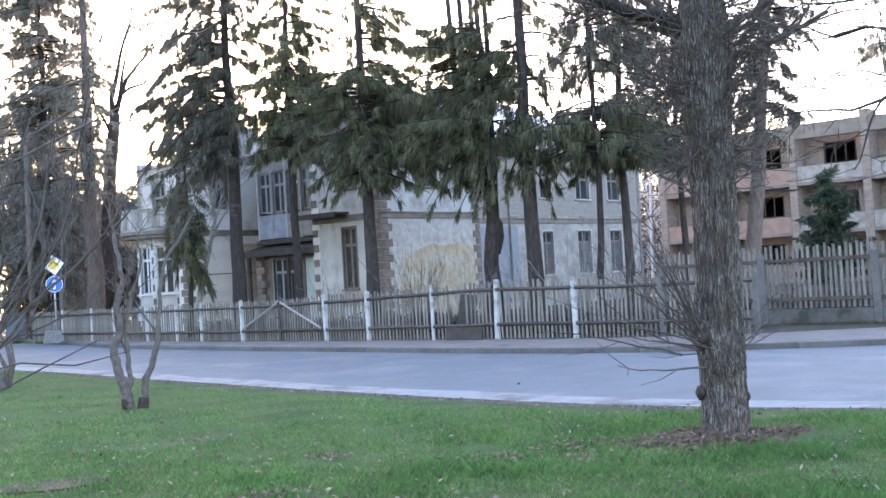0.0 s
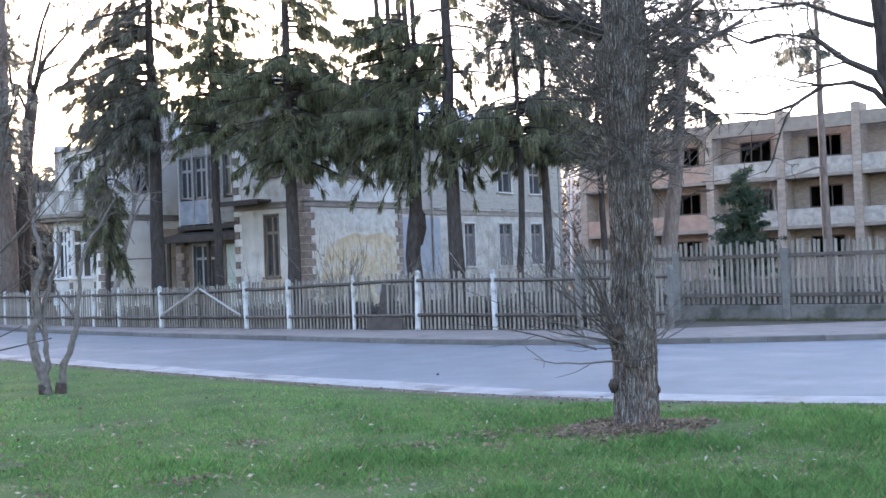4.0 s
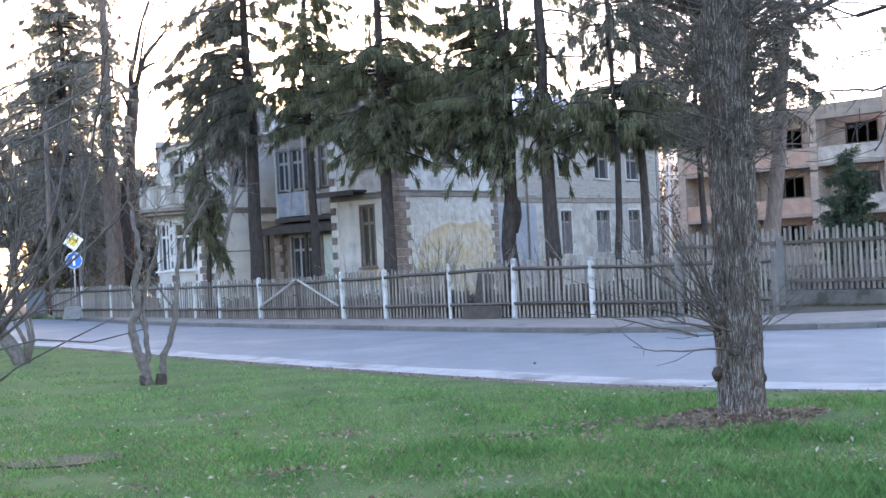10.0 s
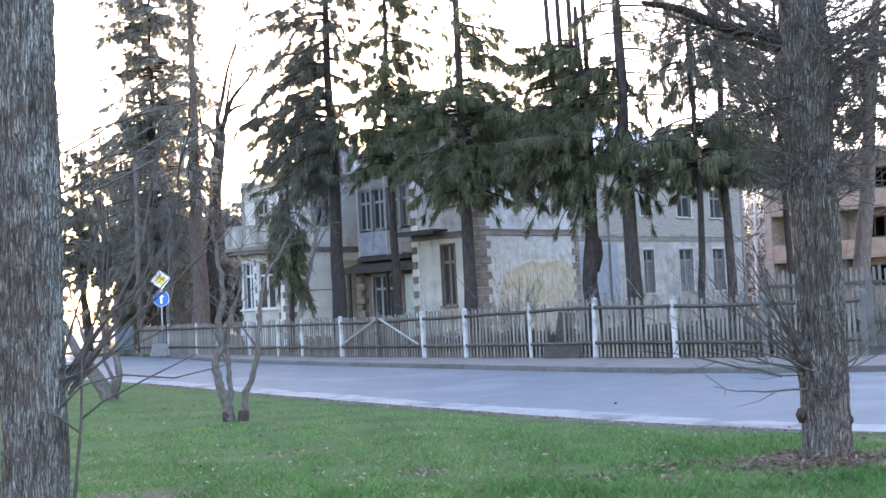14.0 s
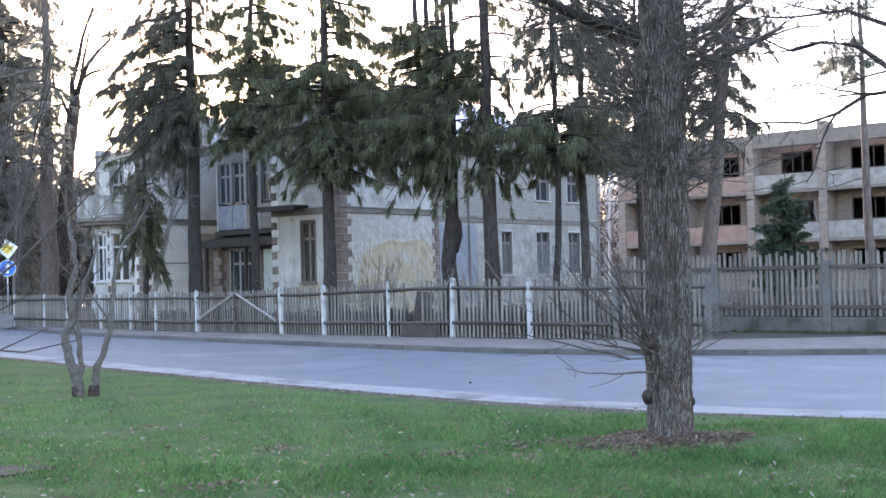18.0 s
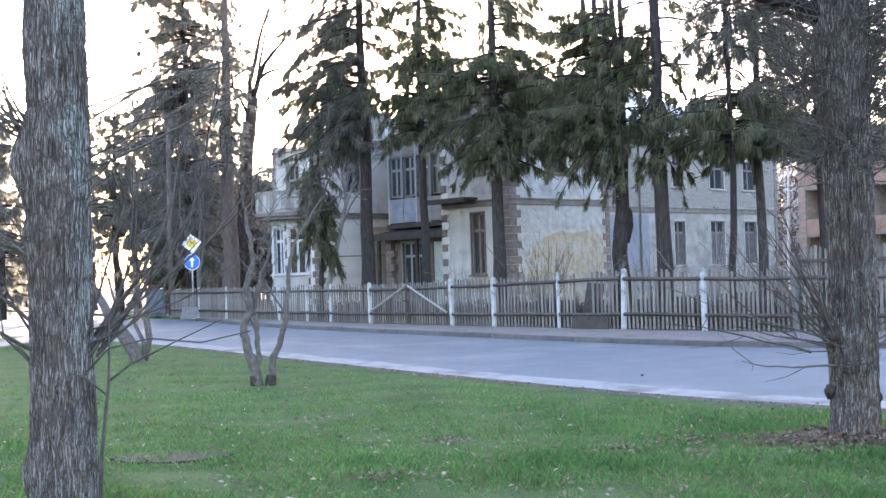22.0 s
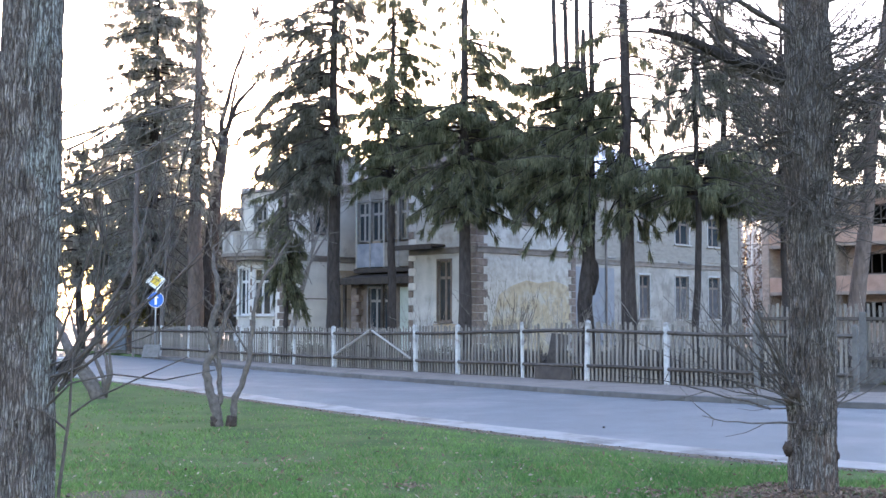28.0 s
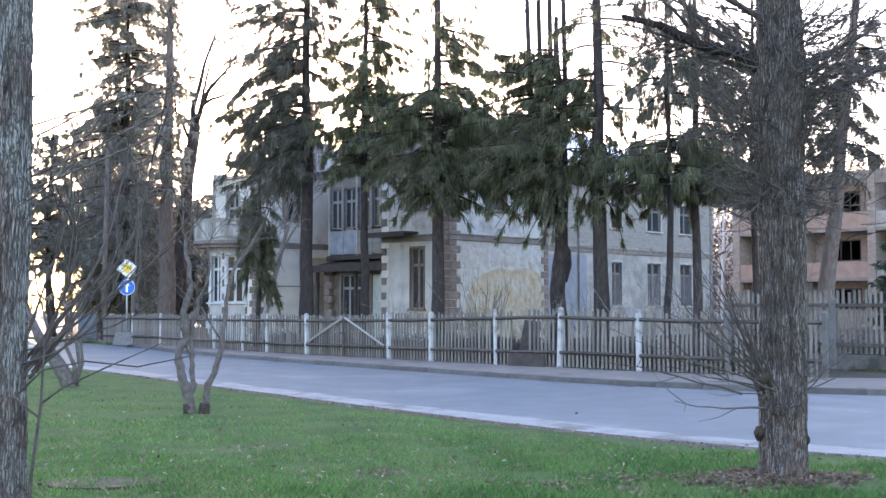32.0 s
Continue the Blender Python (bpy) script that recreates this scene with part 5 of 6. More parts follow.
for k, (limb, r0) in enumerate(([[(0.72, 0, 10.0), (0.66, 0, 11.0), (0.95, 0.1, 12.1), (1.15, 0.1, 13.1), (1.45, 0, 14.0), (1.75, 0, 14.8)], 0.16],
                               [[(0.8, 0, 10.2), (1.16, -0.1, 11.3), (1.45, -0.2, 11.9), (1.95, -0.2, 12.5), (2.26, -0.3, 12.8), (2.97, -0.4, 13.8)], 0.15],
                               [[(1.1, -0.1, 11.15), (1.5, 0.3, 11.55), (2.08, 0.5, 11.75), (2.62, 0.7, 12.25)], 0.1],
                               [[(1.0, 0, 10.9), (1.25, -0.3, 12.0), (1.5, -0.5, 13.0), (1.6, -0.5, 13.9)], 0.09],
                               [[(0.6, 0, 9.3), (0.2, 0.1, 10.2), (-0.15, 0.1, 10.75), (-0.22, 0.1, 11.8), (-0.5, 0.2, 12.6)], 0.1],
                               [[(0.7, 0, 9.5), (1.2, -0.4, 9.9), (1.8, -0.6, 9.8)], 0.06])):
    part("limb", Mesh().tube(limb, np.linspace(r0, 0.035, len(limb)), 7), BARK_DARK, ob, smooth=True)
    tip, before = np.array(limb[-1]), np.array(limb[-2])
    bare_tree(ob, tip, tip - before, 1.6, 0.035, 211 + k, 3, 0.7, 5, TWIG, rise=0.3, wander=0.2, min_r=0.014)
    bare_tree(ob, before, tip - before + np.array([0.5 - 0.4 * (k % 3), 0.2, 0.1]), 1.7, 0.035, 221 + k, 3, 0.7, 4, TWIG, rise=0.3, wander=0.2, min_r=0.014)
ob = thing("bare_tree", pose(-10.8, 50.0, 0), "thin bare tree with fine upright twigs", "tree")
bare_tree(ob, (0, 0, -0.1), (-0.1, 0, 1), 5.0, 0.12, 221, 4, 0.5, 4, TWIG, "crown", rise=0.35, min_r=0.009, first=0.3)

# small multi-stemmed tree on the lawn
ob = thing("small_tree", pose(-2.78, 17.0, 0), "small bare tree with several crooked dark stems", "tree")
for k, (pts, rad) in enumerate(([[(-0.06, 0, -0.05), (-0.12, 0, 0.3), (-0.21, 0, 0.62), (-0.26, 0, 0.95), (-0.13, 0.02, 1.15), (-0.2, 0, 1.5), (-0.07, 0.05, 1.9), (-0.16, 0.1, 2.3)], 0.08],
                                [[(-0.1, 0.03, 0.22), (-0.03, 0.03, 0.42), (-0.07, 0.05, 0.75), (-0.08, 0.05, 1.15), (0.02, 0.08, 1.7)], 0.052],
                                [[(0.1, 0, -0.05), (0.16, 0, 0.3), (0.3, -0.02, 0.7), (0.4, -0.02, 1.05), (0.42, 0, 1.5), (0.5, 0, 2.0)], 0.06])):
    fine = np.linspace(0, len(pts) - 1, 4 * len(pts))
    bend = np.random.default_rng(2310 + k).normal(size=(len(fine), 3)) * [0.01, 0.01, 0.004]
    crooked = np.stack([np.interp(fine, range(len(pts)), [q[j] for q in pts]) for j in range(3)], 1) + bend
    part("stem", Mesh().tube(crooked, np.linspace(rad, rad * 0.4, len(fine)) * np.random.default_rng(2320 + k).uniform(0.86, 1.14, len(fine)), 9), TWIG, ob, smooth=True)
    tip, before = np.array(pts[-1]), np.array(pts[-2])
    bare_tree(ob, tip, tip - before, 1.0, rad * 0.4, 231 + k, 3, 0.75, 4, TWIG, rise=0.2, wander=0.22, min_r=0.0035)
    mid = np.array(pts[len(pts) // 2])
    bare_tree(ob, mid, (0.4 - 0.5 * k, 0.3, 0.9), 1.0, rad * 0.3, 241 + k, 2, 0.6, 3, TWIG, rise=0.25, min_r=0.0035)
for x in (-0.085, 0.125):
    part("dark_base", Mesh().tube([(x, 0, -0.04), (x - 0.01 if x < 0 else x + 0.01, 0, 0.08), (x - 0.02 if x < 0 else x + 0.02, 0, 0.16)], [0.088, 0.084, 0.076], 10), BARK_BURL, ob, "blackened stem foot", smooth=True)
# leaning shrub by the roadside
ob = thing("shrub", pose(-6.05, 22.4, 0), "bare roadside shrub with leaning crooked stems", "shrub")
for k, (pts, r0, r1) in enumerate((([(0.02, 0, -0.1), (-0.12, 0, 0.22), (-0.38, 0.03, 0.6), (-0.62, 0.05, 0.95), (-0.78, 0.05, 1.3)], 0.15, 0.08),
                                  ([(0.05, 0, 0.0), (-0.1, 0.02, 0.4), (-0.4, 0.03, 0.82), (-0.48, 0.03, 1.2), (-0.62, 0.05, 1.7)], 0.05, 0.025),
                                  ([(0.08, 0.02, 0.05), (0.06, 0.02, 0.42), (-0.12, 0.02, 0.82), (-0.05, 0.05, 1.3), (-0.15, 0.05, 1.7)], 0.05, 0.02),
                                  ([(0.1, 0.02, 0.05), (0.16, 0.0, 0.45), (0.1, 0.0, 0.85), (-0.06, 0.02, 1.1), (0.1, 0.02, 1.5)], 0.045, 0.02),
                                  ([(0.1, 0.03, 0.1), (0.22, 0.0, 0.5), (0.16, 0.0, 1.0), (0.42, 0.02, 1.25)], 0.04, 0.018))):
    part("stem", Mesh().tube(pts, np.linspace(r0, r1, len(pts)), 9), TWIG, ob, smooth=True)
    step = np.array(pts[-1]) - np.array(pts[-2])
    bare_tree(ob, pts[-1], step, 1.2, r1 * 0.8, 251 + k, 3, 0.6, 3, TWIG, rise=0.25, wander=0.18, min_r=0.005)
ob = thing("small_tree", pose(-16.0, 38.8, 0), "small leaning tree with a brownish twiggy crown", "tree")
bare_tree(ob, (0, 0, -0.1), (-0.45, 0, 1), 2.6, 0.14, 261, 4, 0.7, 5, TWIG, "crown", rise=0.2, min_r=0.01, first=0.5)
# pale sapling before the building
ob = thing("sapling", pose(23.2, 44.0, 0), "pale crooked sapling behind the tall fence", "tree")
bare_tree(ob, (0, 0, -0.05), (0, 0, 1), 2.9, 0.03, 265, 2, 0.4, 3, TWIG_PALE, "crown", rise=0.4, min_r=0.008, first=0.5)

# the two large lindens on the lawn
linden = thing("linden_tree", pose(3.7, 10.3, 0), "large linden with deeply furrowed grey bark and shoots at its burls", "tree")
furrowed_trunk(linden, 6.2, 0.208, 3.3, lean=(0.03, 0), flare=0.1, bulges=((0.97, 195, 0.1, 0.15), (0.66, 262, 0.05, 0.07), (2.55, 300, 0.05, 0.25), (3.1, 20, 0.07, 0.45), (3.5, 185, 0.09, 0.5), (3.9, 10, 0.06, 0.4)), label="furrowed grey bark trunk")
furrowed_trunk(linden, 0.6, 0.207, 5.1, BARK_BROWN, 110, 40, flare=0.1, label="smoother brown bark at the foot").name = "root_collar"


def lump(owner, x, y, z, size, seed, label):
    """A knobbly burl set into the bark."""
    v, n, m = [], 12, 20
    for i in range(n + 1):
        for j in range(m):
            a, b = math.pi * i / n, 2 * math.pi * j / m
            d = Vector((math.sin(a) * math.cos(b), math.sin(a) * math.sin(b), math.cos(a)))
            q = 1 + 0.35 * noise.noise(d * 2.2 + Vector((seed, 0, 0))) + 0.22 * noise.noise(d * 6 + Vector((0, seed, 0)))
            v.append((x + size[0] * q * d.x, y + size[1] * q * d.y, z + size[2] * q * d.z))
    f = [(i * m + j, (i + 1) * m + j, (i + 1) * m + (j + 1) % m, i * m + (j + 1) % m) for i in range(n) for j in range(m)]
    part("burl", quick_mesh("burl", v, f, 4, True), BARK_BURL, owner, label)


lump(linden, -0.19, -0.07, 0.96, (0.09, 0.1, 0.12), 1.5, "dark knobbly burl with shoots")
lump(linden, -0.03, -0.175, 0.65, (0.11, 0.05, 0.05), 4.5, "dark brown burl")
lump(linden, -0.235, -0.03, 0.44, (0.042, 0.045, 0.07), 7.5, "small black burl")
lump(linden, 0.195, -0.06, 0.38, (0.03, 0.05, 0.05), 9.5, "small dark burl")
sprouts(linden, (-0.03, -0.24, 0.66), 9, 308, 262, 60, 0.16, (-0.2, 0.6), 0.007, TWIG_DARK)
sprouts(linden, (-0.18, -0.06, 0.95), 20, 301, 182, 22, 1.2, (0.6, 2.8), 0.010, TWIG_DARK)
sprouts(linden, (-0.2, -0.06, 0.9), 6, 307, 184, 20, 1.2, (0.1, 0.6), 0.009, TWIG_DARK)
sprouts(linden, (-0.2, -0.1, 0.8), 3, 302, 188, 14, 1.4, (-0.05, 0.2), 0.010)
sprouts(linden, (0.2, -0.05, 0.9), 7, 303, -5, 20, 0.7, (0.2, 1.0), 0.008)
for k in range(34):
    z, az = 2.35 + 0.06 * k, 137.5 * k
    sprouts(linden, (0.22 * math.cos(radians(az)), 0.22 * math.sin(radians(az)), z), 9, 1340 + k, az, 45, 0.5 + 0.012 * k, (-0.9, 0.9), 0.008, TWIG if k % 3 else TWIG_DARK, kids=4)
sprouts(linden, (0.2, -0.1, 2.95), 22, 305, 340, 50, 0.6, (-0.4, 0.8), 0.009, TWIG_DARK)
sprouts(linden, (-0.18, -0.05, 3.3), 18, 306, 190, 40, 0.75, (-0.3, 0.7), 0.009, TWIG_DARK)
for k in range(12):
    z, az = 3.3 + 0.1 * k, -35 + 47 * (k % 4)
    sprouts(linden, (0.22 * math.cos(radians(az)), 0.22 * math.sin(radians(az)), z), 8, 1460 + k, az, 40, 0.85, (-0.6, 0.9), 0.009, TWIG if k % 2 else TWIG_DARK, kids=5)
part("limb", Mesh().tube([(-0.1, 0, 3.75), (-0.4, -0.03, 3.98), (-0.75, -0.05, 4.05), (-1.15, -0.1, 4.22), (-1.5, -0.1, 4.3)], [0.075, 0.065, 0.052, 0.04, 0.022], 8), BARK_DARK, linden, "thick side limb", smooth=True)
for k, x in enumerate((-0.35, -0.55, -0.75, -0.95, -1.15, -1.35)):
    sprouts(linden, (x, -0.05, 4.02), 9, 1400 + k, 180 + 60 * (k % 3 - 1), 70, 0.5, (-0.9, 1.0), 0.009, TWIG_DARK)
for k in range(12):
    az = 150 + 30 * k
    sprouts(linden, (0.2 * math.cos(radians(az)), 0.2 * math.sin(radians(az)), 2.62 + 0.03 * (k % 5)), 7, 1420 + k, az, 40, 0.4, (-1.0, 0.6), 0.008, TWIG_DARK)
for k, (z, az, L) in enumerate(((3.75, 182, 1.3), (3.9, 160, 1.4), (3.55, 10, 1.2), (3.8, 30, 1.3), (4.3, 200, 1.4), (4.6, -10, 1.4))):
    bare_tree(linden, (0.15 * math.cos(radians(az)), 0.15 * math.sin(radians(az)), z), (math.cos(radians(az)), math.sin(radians(az)), 0.45), L, 0.035, 311 + k, 3, 0.7, 4, TWIG_DARK, rise=0.05, min_r=0.005)
part("mound", Mesh().add([(0, 0, 0.05)] + [(q * 1.0 * math.cos(a), q * 0.62 * math.sin(a), h) for q, h in ((0.45, 0.045), (0.8, 0.025), (1.08, -0.03)) for a in [2 * math.pi * i / 18 for i in range(18)]],
                         [(0, 1 + i, 1 + (i + 1) % 18) for i in range(18)] + [(1 + 18 * g + i, 19 + 18 * g + i, 19 + 18 * g + (i + 1) % 18, 1 + 18 * g + (i + 1) % 18) for g in (0, 1) for i in range(18)]), FOREST_SOIL, linden, "low mound of bare earth", at=pose(-0.2, -0.2, 0) @ Matrix.Diagonal((0.8, 0.8, 1, 1)), smooth=True)
linden2 = thing("linden_tree", pose(-2.71, 8.0, 0), "linden close by, grey furrowed bark with greenish lichen and long shoots", "tree")
furrowed_trunk(linden2, 4.8, 0.218, 8.8, BARK_LICHEN, lean=(0.0, 0), flare=0.08, bulges=((2.5, 185, 0.12, 0.24), (1.9, 200, 0.05, 0.15), (3.3, 175, 0.03, 0.3), (0.3, 190, 0.06, 0.18)), label="furrowed bark with lichen")
sprouts(linden2, (0.2, 0.02, 1.2), 10, 321, 6, 14, 1.75, (1.0, 2.1), 0.014, TWIG_DARK)
sprouts(linden2, (0.2, -0.02, 1.3), 2, 322, 0, 14, 1.2, (0.05, 0.4), 0.009, TWIG_DARK)
sprouts(linden2, (-0.2, -0.02, 1.2), 4, 323, 185, 12, 1.1, (0.5, 1.4), 0.016, TWIG_DARK)
sprouts(linden2, (-0.2, -0.05, 1.9), 14, 324, 190, 25, 0.9, (0.1, 1.0), 0.008)
sprouts(linden2, (-0.24, -0.03, 2.75), 34, 325, 185, 28, 0.7, (0.0, 1.3), 0.009)
sprouts(linden2, (0.15, -0.1, 2.3), 2, 326, -15, 30, 1.0, (0.3, 1.2), 0.006)
sprouts(linden2, (0.19, 0.0, 2.5), 3, 328, 8, 14, 1.9, (0.25, 0.8), 0.009)
sprouts(linden2, (0.19, 0.0, 2.85), 2, 329, 4, 12, 2.0, (0.35, 0.9), 0.011)
sprouts(linden2, (0.17, 0.0, 3.1), 2, 327, 5, 20, 1.1, (0.2, 0.9), 0.008)
part("basal_shoot", Mesh().tube([(0.26, -0.1, -0.05), (0.29, -0.1, 0.45), (0.35, -0.1, 0.95), (0.36, -0.08, 1.4)], [0.016, 0.013, 0.011, 0.005], 6), TWIG_DARK, linden2, smooth=True)
for pts in ([(0.35, -0.1, 0.95), (0.5, -0.1, 1.06), (0.8, -0.12, 1.2), (1.16, -0.1, 1.36)], [(0.34, -0.1, 0.85), (0.2, -0.14, 0.98), (0.1, -0.18, 1.02)], [(0.2, -0.12, 1.02), (0.36, -0.12, 1.18), (0.65, -0.12, 1.24), (1.0, -0.1, 1.2), (1.35, -0.1, 1.27)]):
    part("basal_shoot", Mesh().tube(pts, np.linspace(0.009, 0.004, len(pts)), 5), TWIG_DARK, linden2, smooth=True)
# a tree at the lawn's far side whose limbs reach into the view
ob = thing("bare_tree", pose(11.6, 16.5, 0), "dark bare tree whose long limbs reach over the fence", "tree")
tree_trunk(ob, 8.5, 0.24, (-2.2, 0), BARK_DARK, 331, wave=0.15)
for k, (pts, r) in enumerate((([(-1.05, 0, 4.1), (-1.3, 0.1, 4.55), (-1.75, 0.15, 4.75), (-2.3, 0.2, 5.15), (-2.9, 0.2, 5.2), (-3.4, 0.2, 5.05)], 0.075),
                             ([(-0.95, 0, 3.8), (-1.3, 0.1, 4.25), (-1.7, 0.1, 4.4), (-2.2, 0.15, 4.35), (-2.7, 0.2, 4.05), (-3.2, 0.2, 3.9)], 0.06),
                             ([(-1.35, 0, 5.3), (-1.8, 0.1, 5.45), (-2.5, 0.15, 5.7), (-3.3, 0.2, 5.6)], 0.05))):
    part("limb", Mesh().tube(pts, np.linspace(r, 0.02, len(pts)), 7), BARK_DARK, ob, smooth=True)
    for q in range(2, len(pts)):
        step = np.array(pts[q]) - np.array(pts[q - 1])
        bare_tree(ob, pts[q], step + np.array([0, 0, 0.2 if q % 2 else -0.35]), 1.5, 0.02, 350 + 10 * k + q, 2, 0.55, 4, BARK_DARK, rise=0.0, wander=0.2, min_r=0.006)


# far woods, counted by nobody
def far_woods(name, places, seed, bark, leaf_mat, label, h=(9, 15), clumps=22, leaf=0.5, z_low=0.35, radius=1.8, twigs=0):
    rng = np.random.default_rng(seed)
    m, bases, ways = Mesh(), [], []
    for x, y in places:
        top = rng.uniform(*h)
        r = rng.uniform(0.1, 0.22)
        lean = rng.normal(size=2) * 0.4
        m.tube([(x, y, -0.2), (x + lean[0] * 0.5, y + lean[1] * 0.5, top / 2), (x + lean[0], y + lean[1], top)], [r, r * 0.7, r * 0.2], 6, cap=False)
        for k in range(twigs):
            z = rng.uniform(0.15, 0.95) * top
            a = rng.uniform(0, 2 * np.pi)
            L = rng.uniform(0.6, 1.8)
            s = np.array([x + lean[0] * z / top, y + lean[1] * z / top, z])
            m.tube([s, s + L * np.array([math.cos(a), math.sin(a), rng.uniform(0.1, 0.9)])], [0.03, 0.008], 3, cap=False)
        for k in range(clumps):
            z = top * rng.uniform(z_low, 1.0)
            a, q = rng.uniform(0, 2 * np.pi), radius * (1.25 - z / top) * rng.uniform(0.2, 1.2)
            c = np.array([x + q * math.cos(a), y + q * math.sin(a), z])
            n = 16
            bases.append(c + rng.normal(size=(n, 3)) * [0.4, 0.4, 0.22])
            ways.append(rng.normal(size=(n, 3)) * leaf * [0.6, 0.6, 0.35] - [0, 0, leaf * 0.3])
    wood = thing(name, Matrix(), label, "woods", kind="stuff")
    part("stemwork", m, bark, wood, kind="stuff")
    if bases:
        b, w = np.concatenate(bases), np.concatenate(ways)
        v, f = spindles(b, w, np.full(len(b), 0.11), rng)
        part("foliage", quick_mesh("foliage", v, f, 3), leaf_mat, wood, kind="stuff")


wr = np.random.default_rng(77)
far_woods("conifer_wood", [(x, y) for x, y in zip(wr.uniform(-62, -10, 80), wr.uniform(72, 115, 80)) if abs(x + 16 + 0.16 * (y - 38)) > 5.5 and abs(x / y + 0.163) > 0.03], 401, BARK_DARK, SPRUCE_HAZED, "dark conifer wood behind the street", (9, 15), 30, 0.6, 0.15, 2.6)
far_woods("birch_wood", list(zip(wr.uniform(15, 42, 240), wr.uniform(82, 125, 240))), 411, QUOIN_PALE, LITTER, "thin pale sunlit wood between the buildings", (9, 14), 12, 0.3, 0.03, 1.7, twigs=26)
far_woods("roadside_thicket", [(x, y) for x, y in zip(wr.uniform(-40, -14, 60), wr.uniform(52, 68, 60)) if abs(x + 16 + 0.16 * (y - 38)) > 3.5], 421, TWIG, SHRUB_LEAF, "brownish roadside thicket of young trees", (3, 6), 10, 0.35, 0.15, 1.4, twigs=12)
far_woods("distant_wood", [(x, y) for x, y in zip(wr.uniform(-130, 150, 200), wr.uniform(150, 230, 200)) if abs(x / y + 0.163) > 0.01], 431, BARK_DARK, SPRUCE_HAZED, "dark line of distant woods", (7, 12), 11, 1.6, 0.1, 3.6)
# added wood, its height set to keep the low sun off the lawn
far_woods("sun_screen_wood", list(zip(wr.uniform(-21, -7, 50), wr.uniform(74, 96, 50))), 441, BARK_DARK, SPRUCE_HAZED, "low dense conifers added behind the tall trees to shade the lawn", (7.9, 9.3), 26, 0.6, 0.1, 2.2)
# unseen wood, added to shape what the house windows reflect
far_woods("reflected_wood", [(x, y) for x, y in zip(wr.uniform(-95, -45, 60), wr.uniform(-30, 55, 60))], 451, BARK_DARK, SPRUCE_HAZED, "unseen trees added beyond the lawn to shape window reflections", (7, 11), 24, 0.8, 0.15, 3.0)


# ---- lawn: blades, litter ----
def blades(name, n, seed, mat, label, y0, y1, height, width, keep, lean=0.5, x0=-0.5, x1=0.74):
    rng = np.random.default_rng(seed)
    y = 1 / rng.uniform(1 / y1, 1 / y0, n)
    x = y * rng.uniform(x0, x1, n)
    d = (x - 4.66) * V.x + (y - 29.13) * V.y
    s = (x - 4.66) * U.x + (y - 29.13) * U.y
    edge = np.interp(s, [-30 + i for i in range(61)], [near_edge(-30 + i) for i in range(61)])
    ok = d < edge - 0.06 - 0.5 * rng.uniform(0, 1, n) ** 1.5 - 0.12 * np.sin(7 * s) * np.sin(2.3 * s)
    clump = np.array([noise.noise((a * 0.8, b * 0.8, 0)) + 0.6 * noise.noise((a * 3.1, b * 3.1, 4)) for a, b in zip(x[ok], y[ok])])
    d_all = d
    x, y, s, d, near = x[ok], y[ok], s[ok], d[ok], np.clip((edge - d)[ok] / 0.9, 0.4, 1)
    z = np.array([lawn_z(a, b) for a, b in zip(s, d)])
    good = keep(clump, rng, x, y)
    gap = (edge - d_all)[ok][good]
    x, y, z, clump = x[good], y[good], z[good] * np.clip(gap, 0, 1) - edge_drop(gap) - 0.01, clump[good]
    near = near[good]
    m = len(x)
    h = height * np.clip(1.25 - y / 40, 0.6, 1.0) * rng.uniform(0.5, 1.3, m) * near * (1 + 0.75 * np.clip(clump, -1, 1))
    a, b = rng.uniform(0, 2 * np.pi, m), rng.uniform(0, 2 * np.pi, m)
    w = width * (0.7 + y / 18)
    base = np.stack([x, y, z], 1)
    across = np.stack([np.cos(a), np.sin(a), 0 * a], 1) * w[:, None] / 2
    tilt = np.stack([np.cos(b), np.sin(b), 0 * b], 1) * (h * lean * rng.uniform(0.1, 1, m))[:, None]
    up = np.array([0, 0, 1.0])[None] * h[:, None]
    v = np.stack([base - across, base + across, base + 0.5 * up + 0.25 * tilt + 0.7 * across, base + up + tilt], 1).reshape(-1, 3)
    f = (np.arange(m)[:, None, None] * 4 + np.array([[0, 1, 2], [0, 2, 3]])[None]).reshape(-1, 3)
    ob = part(name, quick_mesh(name, v, f, 3), mat)
    return tagged(ob, label, "grass", kind="stuff")


blades("lawn_grass", 300000, 501, GRASS, "short bright green spring grass in uneven tufts", 6.3, 32, 0.04, 0.0085, lambda c, r, x, y: c > r.uniform(-1.5, -0.2, len(c)), 0.9)
blades("tall_grass_tufts", 130000, 502, GRASS_LUSH, "longer dark green grass tufts on the lawn", 6.3, 14, 0.075, 0.007, lambda c, r, x, y: (c > r.uniform(-0.45, 0.75, len(c))) & ((x > 0.5) | (r.uniform(0, 1, len(c)) < 0.3)) & ((x - 3.5) ** 2 + ((y - 10.1) / 0.8) ** 2 > r.uniform(0.15, 0.85, len(c))), 0.8)
blades("dry_grass", 42000, 503, GRASS_DRY, "dry straw-coloured blades among the green", 6.3, 26, 0.055, 0.007, lambda c, r, x, y: c < r.uniform(-0.5, 0.6, len(c)), 1.3)

blades("far_grass", 22000, 504, GRASS, "grass of the far lawn, partly in low sun", 28, 50, 0.1, 0.011, lambda c, r, x, y: c > -0.8, 0.5, -0.6, -0.25)


